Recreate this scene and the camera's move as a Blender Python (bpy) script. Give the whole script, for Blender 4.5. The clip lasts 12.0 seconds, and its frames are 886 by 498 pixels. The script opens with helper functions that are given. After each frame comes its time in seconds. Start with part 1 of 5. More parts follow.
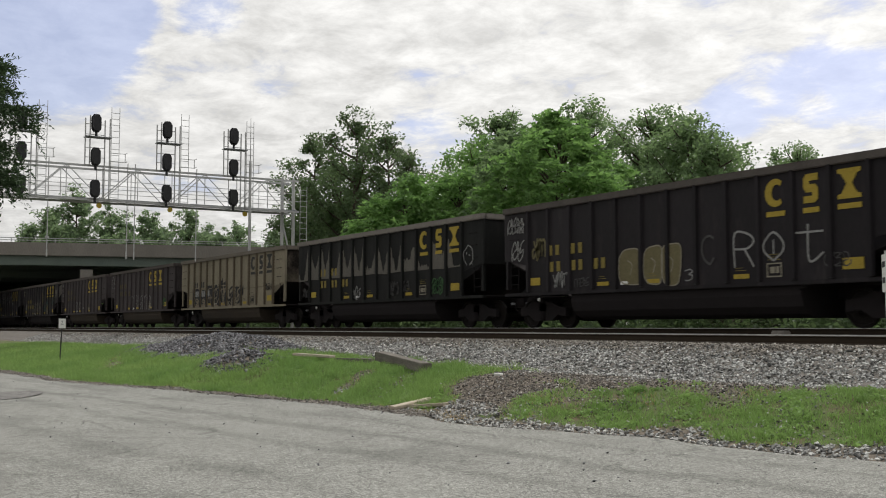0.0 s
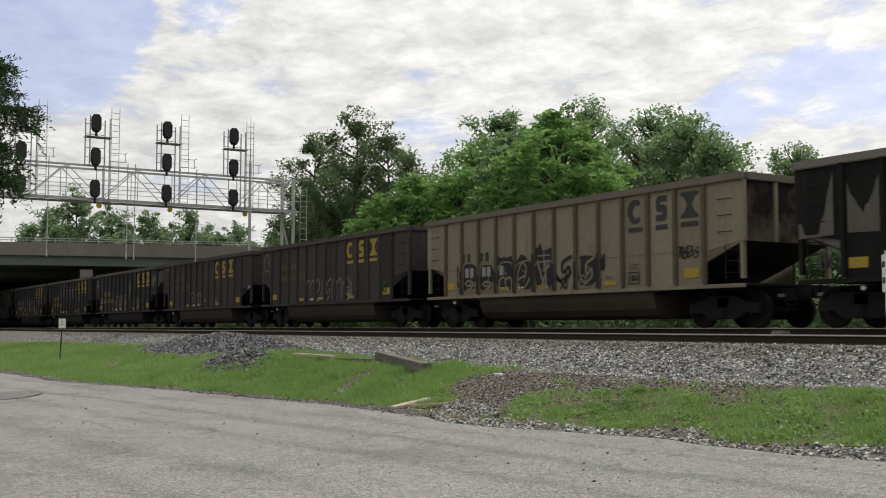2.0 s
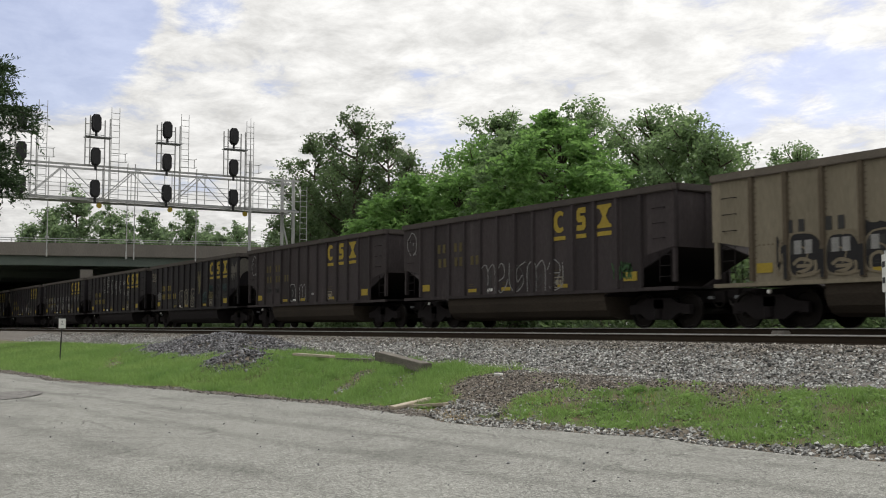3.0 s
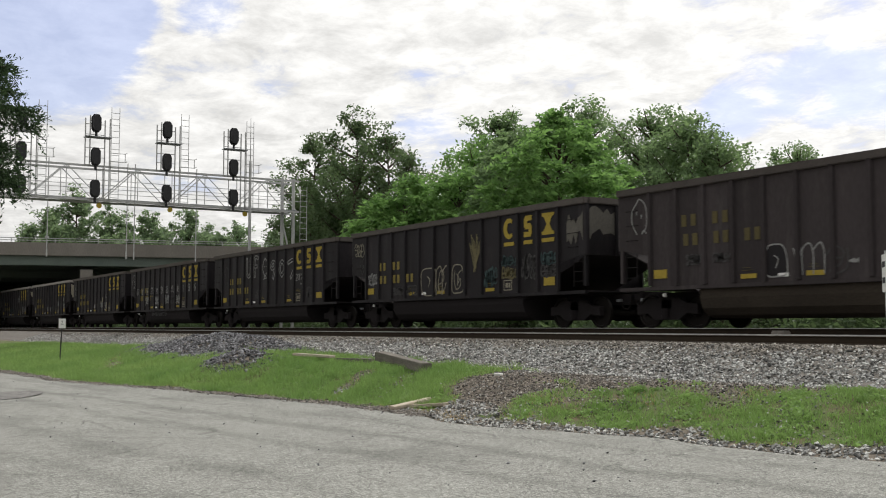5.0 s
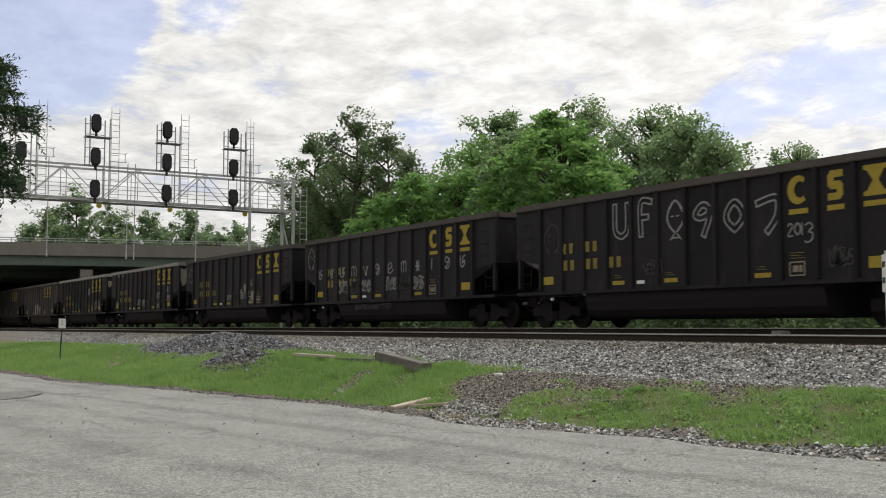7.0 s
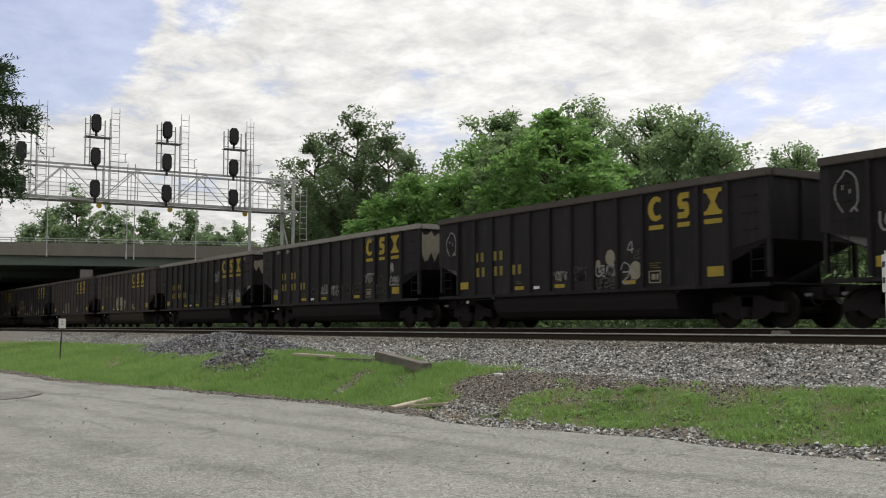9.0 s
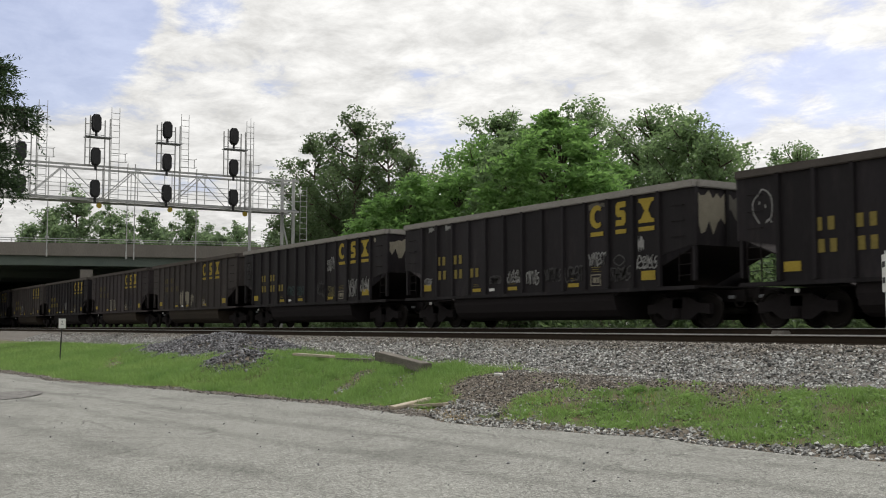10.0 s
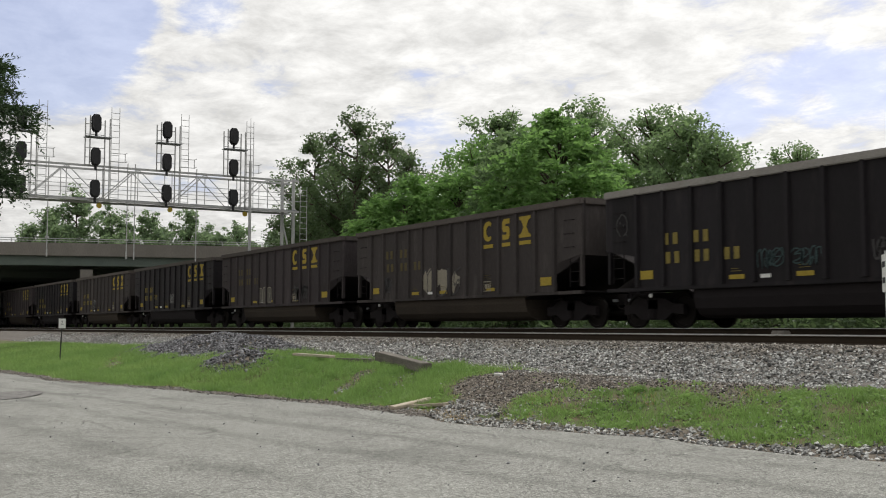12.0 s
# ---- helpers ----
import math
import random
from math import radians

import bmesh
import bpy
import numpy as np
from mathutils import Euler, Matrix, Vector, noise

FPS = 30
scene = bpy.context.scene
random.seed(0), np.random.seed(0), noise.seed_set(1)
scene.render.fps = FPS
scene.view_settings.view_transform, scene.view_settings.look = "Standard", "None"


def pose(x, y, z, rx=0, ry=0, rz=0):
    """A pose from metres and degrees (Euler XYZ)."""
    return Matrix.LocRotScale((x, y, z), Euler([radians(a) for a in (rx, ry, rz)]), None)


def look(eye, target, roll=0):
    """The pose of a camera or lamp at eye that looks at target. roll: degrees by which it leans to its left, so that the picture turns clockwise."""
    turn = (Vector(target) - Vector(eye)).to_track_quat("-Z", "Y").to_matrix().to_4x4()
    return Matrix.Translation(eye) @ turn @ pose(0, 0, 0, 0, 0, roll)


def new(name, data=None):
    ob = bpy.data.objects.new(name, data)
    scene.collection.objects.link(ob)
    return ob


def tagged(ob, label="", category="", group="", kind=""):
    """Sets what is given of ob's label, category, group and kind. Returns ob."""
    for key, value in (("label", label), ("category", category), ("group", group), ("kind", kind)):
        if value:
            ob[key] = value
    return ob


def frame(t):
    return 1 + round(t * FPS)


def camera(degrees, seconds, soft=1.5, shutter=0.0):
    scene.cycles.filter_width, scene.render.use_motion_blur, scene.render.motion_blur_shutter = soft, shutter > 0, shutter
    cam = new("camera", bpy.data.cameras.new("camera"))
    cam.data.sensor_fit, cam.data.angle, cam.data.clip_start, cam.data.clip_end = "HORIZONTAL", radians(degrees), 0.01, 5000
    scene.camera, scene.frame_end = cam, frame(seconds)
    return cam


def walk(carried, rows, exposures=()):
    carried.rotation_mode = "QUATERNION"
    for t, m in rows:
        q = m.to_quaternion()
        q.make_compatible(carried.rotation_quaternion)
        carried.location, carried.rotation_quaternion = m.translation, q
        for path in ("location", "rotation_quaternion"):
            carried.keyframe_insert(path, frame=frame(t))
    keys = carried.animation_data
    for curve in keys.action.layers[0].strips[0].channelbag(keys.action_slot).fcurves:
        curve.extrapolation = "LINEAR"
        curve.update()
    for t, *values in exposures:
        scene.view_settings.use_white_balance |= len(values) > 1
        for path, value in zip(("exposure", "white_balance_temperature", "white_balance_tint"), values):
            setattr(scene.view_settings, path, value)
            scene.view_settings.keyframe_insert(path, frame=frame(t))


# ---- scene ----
# ---- camera ----
EYE = Vector((0.0, 0.0, 1.45))
cam = camera(44.85, 12.0, 1.05, 0.15)
AHEAD = Vector((-0.84908453, 0.52326647, 0.07244076))
walk(cam, [(0, look(EYE, EYE + AHEAD)), (12, look(EYE, EYE + AHEAD))], [(0, 0.21), (2, 0.22), (3, 0.26), (5, 0.37), (6, 0.34), (7, 0.29), (9, 0.25), (12, 0.27)])

# ---- world and sun ----
SUN_EL, SUN_AZ = 60.0, -15.0   # height of the sun; compass turn of its foot from +Y towards +X
world = bpy.data.worlds.new("overcast_sky")
scene.world = world
world.use_nodes = True
wt = world.node_tree
wt.nodes.clear()


def wn(kind, **vals):
    n = wt.nodes.new(kind)
    for k, v in vals.items():
        n.inputs[k].default_value = v
    return n


w_out = wn("ShaderNodeOutputWorld")
w_bg = wn("ShaderNodeBackground", Strength=1.0)
w_sky = wt.nodes.new("ShaderNodeTexSky")
w_sky.sky_type = "NISHITA"
w_sky.sun_disc = False
w_sky.sun_elevation, w_sky.sun_rotation = radians(SUN_EL), radians(SUN_AZ)
w_sky.air_density, w_sky.dust_density = 1.0, 2.0
w_scale = wt.nodes.new("ShaderNodeVectorMath"); w_scale.operation = "MULTIPLY"; w_scale.inputs[1].default_value = (0.127, 0.117, 0.134)
wt.links.new(w_sky.outputs[0], w_scale.inputs[0])
w_tc = wt.nodes.new("ShaderNodeTexCoord")
w_sep = wt.nodes.new("ShaderNodeSeparateXYZ")
wt.links.new(w_tc.outputs["Generated"], w_sep.inputs[0])
w_den = wt.nodes.new("ShaderNodeMath"); w_den.operation = "ADD"; w_den.inputs[1].default_value = 0.16
w_abs = wt.nodes.new("ShaderNodeMath"); w_abs.operation = "ABSOLUTE"
wt.links.new(w_sep.outputs[2], w_abs.inputs[0]); wt.links.new(w_abs.outputs[0], w_den.inputs[0])
w_div = wt.nodes.new("ShaderNodeVectorMath"); w_div.operation = "DIVIDE"
wt.links.new(w_tc.outputs["Generated"], w_div.inputs[0]); wt.links.new(w_den.outputs[0], w_div.inputs[1])
w_map = wt.nodes.new("ShaderNodeMapping")
w_map.inputs["Scale"].default_value = (1.0, 1.0, 0.0)
w_map.inputs["Location"].default_value = (5.1, 2.2, 0.0)
wt.links.new(w_div.outputs[0], w_map.inputs[0])
w_n1 = wn("ShaderNodeTexNoise", Scale=1.7, Detail=9.0, Roughness=0.58, Distortion=0.15)
w_n2 = wn("ShaderNodeTexNoise", Scale=7.0, Detail=10.0, Roughness=0.66, Distortion=0.25)
for n in (w_n1, w_n2):
    wt.links.new(w_map.outputs[0], n.inputs["Vector"])
w_r1 = wt.nodes.new("ShaderNodeMapRange")
w_r1.inputs[1].default_value, w_r1.inputs[2].default_value, w_r1.inputs[3].default_value = 0.56, 0.80, 0.34
w_r1.interpolation_type = "SMOOTHSTEP"
w_det = wt.nodes.new("ShaderNodeMath"); w_det.operation = "MULTIPLY_ADD"; w_det.inputs[1].default_value = 0.70
wt.links.new(w_n2.outputs[0], w_det.inputs[0]); wt.links.new(w_n1.outputs[0], w_det.inputs[2])
# gaps in the cloud: direction, half-width in degrees, depth
w_open = w_det.outputs[0]
for gap, wide, deep in (((-0.946, 0.174, 0.275), 6.6, 0.40), ((-0.949, 0.198, 0.245), 4.4, 0.20), ((-0.929, 0.246, 0.278), 2.4, 0.2), ((-0.906, 0.314, 0.285), 2.4, 0.2), ((-0.896, 0.381, 0.228), 2.2, 0.16),
                        ((-0.845, 0.494, 0.205), 2.6, 0.12), ((-0.656, 0.726, 0.207), 2.8, 0.26), ((-0.612, 0.762, 0.210), 2.8, 0.28), ((-0.577, 0.790, 0.207), 2.6, 0.28), ((-0.680, 0.708, 0.189), 2.4, 0.22)):
    w_gd = wt.nodes.new("ShaderNodeVectorMath"); w_gd.operation = "DOT_PRODUCT"
    w_gd.inputs[1].default_value = Vector(gap).normalized()
    wt.links.new(w_tc.outputs["Generated"], w_gd.inputs[0])
    w_gr = wt.nodes.new("ShaderNodeMapRange"); w_gr.interpolation_type = "SMOOTHSTEP"
    for i, v in enumerate((math.cos(radians(wide)), 1.0, 0.0, deep)):
        w_gr.inputs[i + 1].default_value = v
    wt.links.new(w_gd.outputs["Value"], w_gr.inputs[0])
    w_gs = wt.nodes.new("ShaderNodeMath"); w_gs.operation = "SUBTRACT"
    wt.links.new(w_open, w_gs.inputs[0]); wt.links.new(w_gr.outputs[0], w_gs.inputs[1])
    w_open = w_gs.outputs[0]
wt.links.new(w_open, w_r1.inputs[0])
w_r2 = wt.nodes.new("ShaderNodeMapRange")
w_r2.inputs[1].default_value, w_r2.inputs[2].default_value = 0.35, 0.65
w_r2.inputs[3].default_value, w_r2.inputs[4].default_value = 0.62, 0.92
wt.links.new(w_n2.outputs[0], w_r2.inputs[0])
w_cl = wt.nodes.new("ShaderNodeVectorMath"); w_cl.operation = "SCALE"
w_cl.inputs[0].default_value = (1.0, 0.99, 0.965)
# clouds are brighter towards the sun than away from it
w_dot = wt.nodes.new("ShaderNodeVectorMath"); w_dot.operation = "DOT_PRODUCT"
w_dot.inputs[1].default_value = (math.sin(radians(SUN_AZ)) * math.cos(radians(SUN_EL)), math.cos(radians(SUN_AZ)) * math.cos(radians(SUN_EL)), math.sin(radians(SUN_EL)))
wt.links.new(w_tc.outputs["Generated"], w_dot.inputs[0])
w_glow = wt.nodes.new("ShaderNodeMapRange")
for i, v in enumerate((-0.35, 1.0, 0.42, 1.22)):
    w_glow.inputs[i + 1].default_value = v
wt.links.new(w_dot.outputs["Value"], w_glow.inputs[0])
w_mul = wt.nodes.new("ShaderNodeMath"); w_mul.operation = "MULTIPLY"
wt.links.new(w_r2.outputs[0], w_mul.inputs[0]); wt.links.new(w_glow.outputs[0], w_mul.inputs[1])
wt.links.new(w_mul.outputs[0], w_cl.inputs["Scale"])
w_mix = wt.nodes.new("ShaderNodeMix"); w_mix.data_type = "RGBA"
wt.links.new(w_r1.outputs[0], w_mix.inputs["Factor"])
wt.links.new(w_scale.outputs[0], w_mix.inputs["A"])
wt.links.new(w_cl.outputs[0], w_mix.inputs["B"])
wt.links.new(w_mix.outputs["Result"], w_bg.inputs["Color"])
wt.links.new(w_bg.outputs[0], w_out.inputs[0])

sun_data = bpy.data.lights.new("sun", "SUN")
sun_data.energy, sun_data.angle, sun_data.color = 1.75, radians(12), (1.0, 0.96, 0.9)
sun = new("sun", sun_data)
toward = Vector((math.sin(radians(SUN_AZ)) * math.cos(radians(SUN_EL)), math.cos(radians(SUN_AZ)) * math.cos(radians(SUN_EL)), math.sin(radians(SUN_EL))))
sun.matrix_world = look(toward * 100, (0, 0, 0))


# ---- materials ----
def material(name, base, second=None, rough=0.8, metal=0.0, scale=6.0, fine=60.0, amount=0.5, bump=0.2, third=None, third_scale=1.5,
             third_edge=(0.55, 0.62), island=0.0, objects=0.0, streak=(1, 1, 1), spec=0.15, panels=0.0):
    """A painted or natural surface: base colour drifting to second at two scales, optional patches of third, with fine relief."""
    m = bpy.data.materials.new(name)
    m.use_nodes = True
    t = m.node_tree
    bs = t.nodes["Principled BSDF"]
    bs.inputs["Metallic"].default_value = metal
    bs.inputs["Specular IOR Level"].default_value = spec
    tc = t.nodes.new("ShaderNodeTexCoord")
    mp = t.nodes.new("ShaderNodeMapping")
    mp.inputs["Scale"].default_value = streak
    t.links.new(tc.outputs["Object"], mp.inputs[0])

    def noise_at(s, detail=5.0, rough_=0.6):
        n = t.nodes.new("ShaderNodeTexNoise")
        n.inputs["Scale"].default_value, n.inputs["Detail"].default_value, n.inputs["Roughness"].default_value = s, detail, rough_
        t.links.new(mp.outputs[0], n.inputs["Vector"])
        return n

    def ranged(src, a, b, c=0.0, d=1.0):
        r = t.nodes.new("ShaderNodeMapRange")
        for i, v in enumerate((a, b, c, d)):
            r.inputs[i + 1].default_value = v
        t.links.new(src, r.inputs[0])
        return r.outputs[0]

    def mixed(fac, a, b, mode="MIX"):
        x = t.nodes.new("ShaderNodeMix")
        x.data_type, x.blend_type = "RGBA", mode
        for key, v in (("Factor", fac), ("A", a), ("B", b)):
            if isinstance(v, bpy.types.NodeSocket):
                t.links.new(v, x.inputs[key])
            elif key == "Factor":
                x.inputs[key].default_value = v
            else:
                x.inputs[key].default_value = (*v, 1)
        return x.outputs["Result"]

    second = second or tuple(min(1, c * 1.5) for c in base)
    n1, n2 = noise_at(scale), noise_at(fine, 3.0)
    col = mixed(ranged(n1.outputs[0], 0.5 - 0.5 * amount + 0.05, 0.5 + 0.5 * amount + 0.05), base, second)
    col = mixed(0.5 * amount, col, ranged(n2.outputs[0], 0.25, 0.75, 0.35, 1.3), "MULTIPLY")
    if third:
        n3 = noise_at(third_scale, 6.0, 0.65)
        col = mixed(ranged(n3.outputs[0], *third_edge), col, third)
    if island:
        g = t.nodes.new("ShaderNodeNewGeometry")
        col = mixed(1.0, col, ranged(g.outputs["Random Per Island"], 0, 1, 1 - island, 1 + island), "MULTIPLY")
    if panels:
        oi, sx = t.nodes.new("ShaderNodeObjectInfo"), t.nodes.new("ShaderNodeSeparateXYZ")
        t.links.new(tc.outputs["Object"], sx.inputs[0])
        steps = []
        for op, val in (("MULTIPLY_ADD", 0.99), ("FLOOR", 0), ("MULTIPLY_ADD", 1.0)):
            q = t.nodes.new("ShaderNodeMath"); q.operation = op; q.inputs[1].default_value = val
            steps.append(q)
        steps[0].inputs[2].default_value = 20.04
        t.links.new(sx.outputs[0], steps[0].inputs[0]); t.links.new(steps[0].outputs[0], steps[1].inputs[0])
        t.links.new(steps[1].outputs[0], steps[2].inputs[0])
        far = t.nodes.new("ShaderNodeMath"); far.operation = "MULTIPLY"; far.inputs[1].default_value = 977.0
        t.links.new(oi.outputs["Random"], far.inputs[0]); t.links.new(far.outputs[0], steps[2].inputs[2])
        wn_ = t.nodes.new("ShaderNodeTexWhiteNoise"); wn_.noise_dimensions = "1D"
        t.links.new(steps[2].outputs[0], wn_.inputs["W"])
        col = mixed(1.0, col, ranged(wn_.outputs["Value"], 0, 1, 1 - panels, 1 + panels), "MULTIPLY")
    if objects:
        g = t.nodes.new("ShaderNodeObjectInfo")
        col = mixed(1.0, col, ranged(g.outputs["Random"], 0, 1, 1 - objects, 1 + objects), "MULTIPLY")
    t.links.new(col, bs.inputs["Base Color"])
    t.links.new(ranged(n1.outputs[0], 0.3, 0.7, max(0, rough - 0.12), min(1, rough + 0.12)), bs.inputs["Roughness"])
    if bump:
        b = t.nodes.new("ShaderNodeBump")
        b.inputs["Strength"].default_value, b.inputs["Distance"].default_value = bump, 0.02
        t.links.new(n2.outputs[0], b.inputs["Height"])
        t.links.new(b.outputs[0], bs.inputs["Normal"])
    return m


def leaf_material(name, base, second, light=0.35):
    m = material(name, base, second, 0.55, 0, 0.5, 6.0, 0.6, 0.0, island=0.45)
    t = m.node_tree
    bs, out = t.nodes["Principled BSDF"], t.nodes["Material Output"]
    tr = t.nodes.new("ShaderNodeBsdfTranslucent")
    tr.inputs["Color"].default_value = (base[0] * 2.0, base[1] * 1.9, base[2] * 1.5, 1)
    mx = t.nodes.new("ShaderNodeMixShader")
    mx.inputs[0].default_value = light
    t.links.new(bs.outputs[0], mx.inputs[1]); t.links.new(tr.outputs[0], mx.inputs[2]); t.links.new(mx.outputs[0], out.inputs[0])
    return m



def ramped(t, src, stops):
    r = t.nodes.new("ShaderNodeValToRGB")
    while len(r.color_ramp.elements) < len(stops):
        r.color_ramp.elements.new(0.5)
    for e, (p, c) in zip(r.color_ramp.elements, stops):
        e.position, e.color = p, (*c, 1)
    t.links.new(src, r.inputs[0])
    return r.outputs[0]


def stone_material(name, tint, low=0.05, mid=0.2, high=0.46):
    """Crushed stone: every chip has its own grey, some nearly white, some dark."""
    m = material(name, (0.2, 0.2, 0.2), rough=0.85, fine=40, bump=0.3)
    t = m.node_tree
    g = t.nodes.new("ShaderNodeNewGeometry")
    tone = lambda v: tuple(v * c for c in tint)
    col = ramped(t, g.outputs["Random Per Island"], [(0.0, tone(low)), (0.45, tone(mid)), (0.85, tone((mid + high) / 2)), (1.0, tone(high))])
    t.links.new(col, t.nodes["Principled BSDF"].inputs["Base Color"])
    return m


def asphalt_material(name, dark, light):
    """Worn asphalt: pale aggregate in a darker binder, drifting stains and faint tyre bands along the road."""
    m = material(name, dark, light, 0.92, 0, 0.35, 30, 0.7, 0.8, third=tuple(c * 0.72 for c in dark), third_scale=0.5, third_edge=(0.5, 0.72), streak=(0.8, 1.1, 1))
    t = m.node_tree
    bs = t.nodes["Principled BSDF"]
    tc = t.nodes.new("ShaderNodeTexCoord")
    old = bs.inputs["Base Color"].links[0].from_socket
    for s, lo, hi in ((120, 0.42, 1.62), (45, 0.7, 1.3)):
        v = t.nodes.new("ShaderNodeTexVoronoi"); v.inputs["Scale"].default_value = s
        t.links.new(tc.outputs["Object"], v.inputs["Vector"])
        sp = t.nodes.new("ShaderNodeSeparateColor"); t.links.new(v.outputs["Color"], sp.inputs[0])
        r = t.nodes.new("ShaderNodeMapRange"); r.inputs[3].default_value, r.inputs[4].default_value = lo, hi
        t.links.new(sp.outputs[0], r.inputs[0])
        x = t.nodes.new("ShaderNodeMix"); x.data_type, x.blend_type = "RGBA", "MULTIPLY"; x.inputs["Factor"].default_value = 1
        t.links.new(old, x.inputs["A"]); t.links.new(r.outputs[0], x.inputs["B"])
        old = x.outputs["Result"]
    # darker tyre paths along the road, broken by noise
    sx = t.nodes.new("ShaderNodeSeparateXYZ"); t.links.new(tc.outputs["Object"], sx.inputs[0])
    ln = t.nodes.new("ShaderNodeMath"); ln.operation = "MULTIPLY_ADD"; ln.inputs[1].default_value = -0.14
    t.links.new(sx.outputs[0], ln.inputs[0]); t.links.new(sx.outputs[1], ln.inputs[2])
    nz = t.nodes.new("ShaderNodeTexNoise"); nz.inputs["Scale"].default_value = 0.5; nz.inputs["Detail"].default_value = 5
    t.links.new(tc.outputs["Object"], nz.inputs["Vector"])
    for centre, half, keep in ((8.6, 0.34, 0.78), (7.2, 0.30, 0.84), (9.9, 0.22, 0.85), (5.4, 0.4, 0.86), (4.1, 0.35, 0.86)):
        q = t.nodes.new("ShaderNodeMath"); q.operation = "MULTIPLY_ADD"; q.inputs[1].default_value, q.inputs[2].default_value = 1.2, -0.6 - centre
        s2 = t.nodes.new("ShaderNodeMath"); s2.operation = "ADD"
        t.links.new(nz.outputs[0], q.inputs[0]); t.links.new(q.outputs[0], s2.inputs[0]); t.links.new(ln.outputs[0], s2.inputs[1])
        ab = t.nodes.new("ShaderNodeMath"); ab.operation = "ABSOLUTE"; t.links.new(s2.outputs[0], ab.inputs[0])
        r = t.nodes.new("ShaderNodeMapRange"); r.interpolation_type = "SMOOTHSTEP"
        for k, v in enumerate((0.0, half, keep, 1.0)):
            r.inputs[k + 1].default_value = v
        t.links.new(ab.outputs[0], r.inputs[0])
        x = t.nodes.new("ShaderNodeMix"); x.data_type, x.blend_type = "RGBA", "MULTIPLY"; x.inputs["Factor"].default_value = 1
        t.links.new(old, x.inputs["A"]); t.links.new(r.outputs[0], x.inputs["B"])
        old = x.outputs["Result"]
    # hairline cracks
    w = t.nodes.new("ShaderNodeTexVoronoi"); w.feature = "DISTANCE_TO_EDGE"; w.inputs["Scale"].default_value = 0.8
    n = t.nodes.new("ShaderNodeTexNoise"); n.inputs["Scale"].default_value = 2.0; n.inputs["Detail"].default_value = 6
    va = t.nodes.new("ShaderNodeVectorMath"); va.operation = "MULTIPLY_ADD"; va.inputs[1].default_value = (0.7, 0.7, 0)
    t.links.new(tc.outputs["Object"], n.inputs["Vector"]); t.links.new(n.outputs["Color"], va.inputs[0]); t.links.new(tc.outputs["Object"], va.inputs[2])
    t.links.new(va.outputs[0], w.inputs["Vector"])
    r = t.nodes.new("ShaderNodeMapRange")
    for k, v in enumerate((0.002, 0.012, 0.68, 1.0)):
        r.inputs[k + 1].default_value = v
    t.links.new(w.outputs["Distance"], r.inputs[0])
    x = t.nodes.new("ShaderNodeMix"); x.data_type, x.blend_type = "RGBA", "MULTIPLY"; x.inputs["Factor"].default_value = 1
    t.links.new(old, x.inputs["A"]); t.links.new(r.outputs[0], x.inputs["B"])
    t.links.new(x.outputs["Result"], bs.inputs["Base Color"])
    return m


ASPHALT = asphalt_material("worn_asphalt", (0.222, 0.2235, 0.206), (0.292, 0.294, 0.273))
PATCH = asphalt_material("asphalt_patch", (0.165, 0.16, 0.155), (0.205, 0.20, 0.19))
STONE = stone_material("ballast_stone", (0.975, 0.985, 0.95), 0.045, 0.26, 0.72)
RUSTSTONE = stone_material("rusty_ballast_stone", (1.0, 0.925, 0.81), 0.04, 0.17, 0.45)
BROWNSTONE = stone_material("dirty_gravel", (1.0, 0.91, 0.81), 0.03, 0.135, 0.46)
DARKSTONE = stone_material("dark_ballast_stone", (0.98, 0.98, 1.03), 0.03, 0.11, 0.34)
BED = material("ballast_bed", (0.11, 0.10, 0.09), (0.22, 0.205, 0.185), 0.95, 0, 2.5, 22, 0.9, 1.0)
GRASS = leaf_material("grass_blades", (0.120, 0.215, 0.070), (0.41, 0.515, 0.205), 0.42)
DEADGRASS = leaf_material("dead_grass", (0.30, 0.235, 0.125), (0.42, 0.34, 0.20), 0.3)
WEED = leaf_material("weed_leaves", (0.15, 0.245, 0.092), (0.28, 0.39, 0.155), 0.45)
LEAF_DARK = leaf_material("oak_leaves", (0.078, 0.122, 0.064), (0.118, 0.170, 0.090), 0.48)
LEAF_MID = leaf_material("maple_leaves", (0.118, 0.184, 0.098), (0.185, 0.268, 0.142), 0.55)
LEAF_BRIGHT = leaf_material("young_leaves", (0.112, 0.207, 0.073), (0.192, 0.322, 0.118), 0.54)
# distance haze is mixed into this leaf colour: paler and greyer
LEAF_FAR = leaf_material("haze_paled_leaves", (0.125, 0.185, 0.115), (0.185, 0.255, 0.155), 0.58)
CEDAR = leaf_material("cedar_needles", (0.034, 0.060, 0.030), (0.056, 0.092, 0.044), 0.25)
BARK = material("bark", (0.07, 0.055, 0.045), (0.12, 0.10, 0.08), 0.95, 0, 8, 40, 0.7, 0.6, streak=(1, 1, 0.2))
RAIL = material("rusty_rail", (0.030, 0.023, 0.016), (0.055, 0.041, 0.029), 0.9, 0.0, 5, 50, 0.6, 0.2)
RAILTOP = material("polished_railhead", (0.50, 0.49, 0.47), (0.62, 0.61, 0.60), 0.38, 0.8, 4, 40, 0.3, 0.05)
TIE = material("creosote_tie", (0.055, 0.047, 0.04), (0.11, 0.095, 0.08), 0.9, 0, 6, 40, 0.7, 0.5, streak=(0.3, 1, 1))
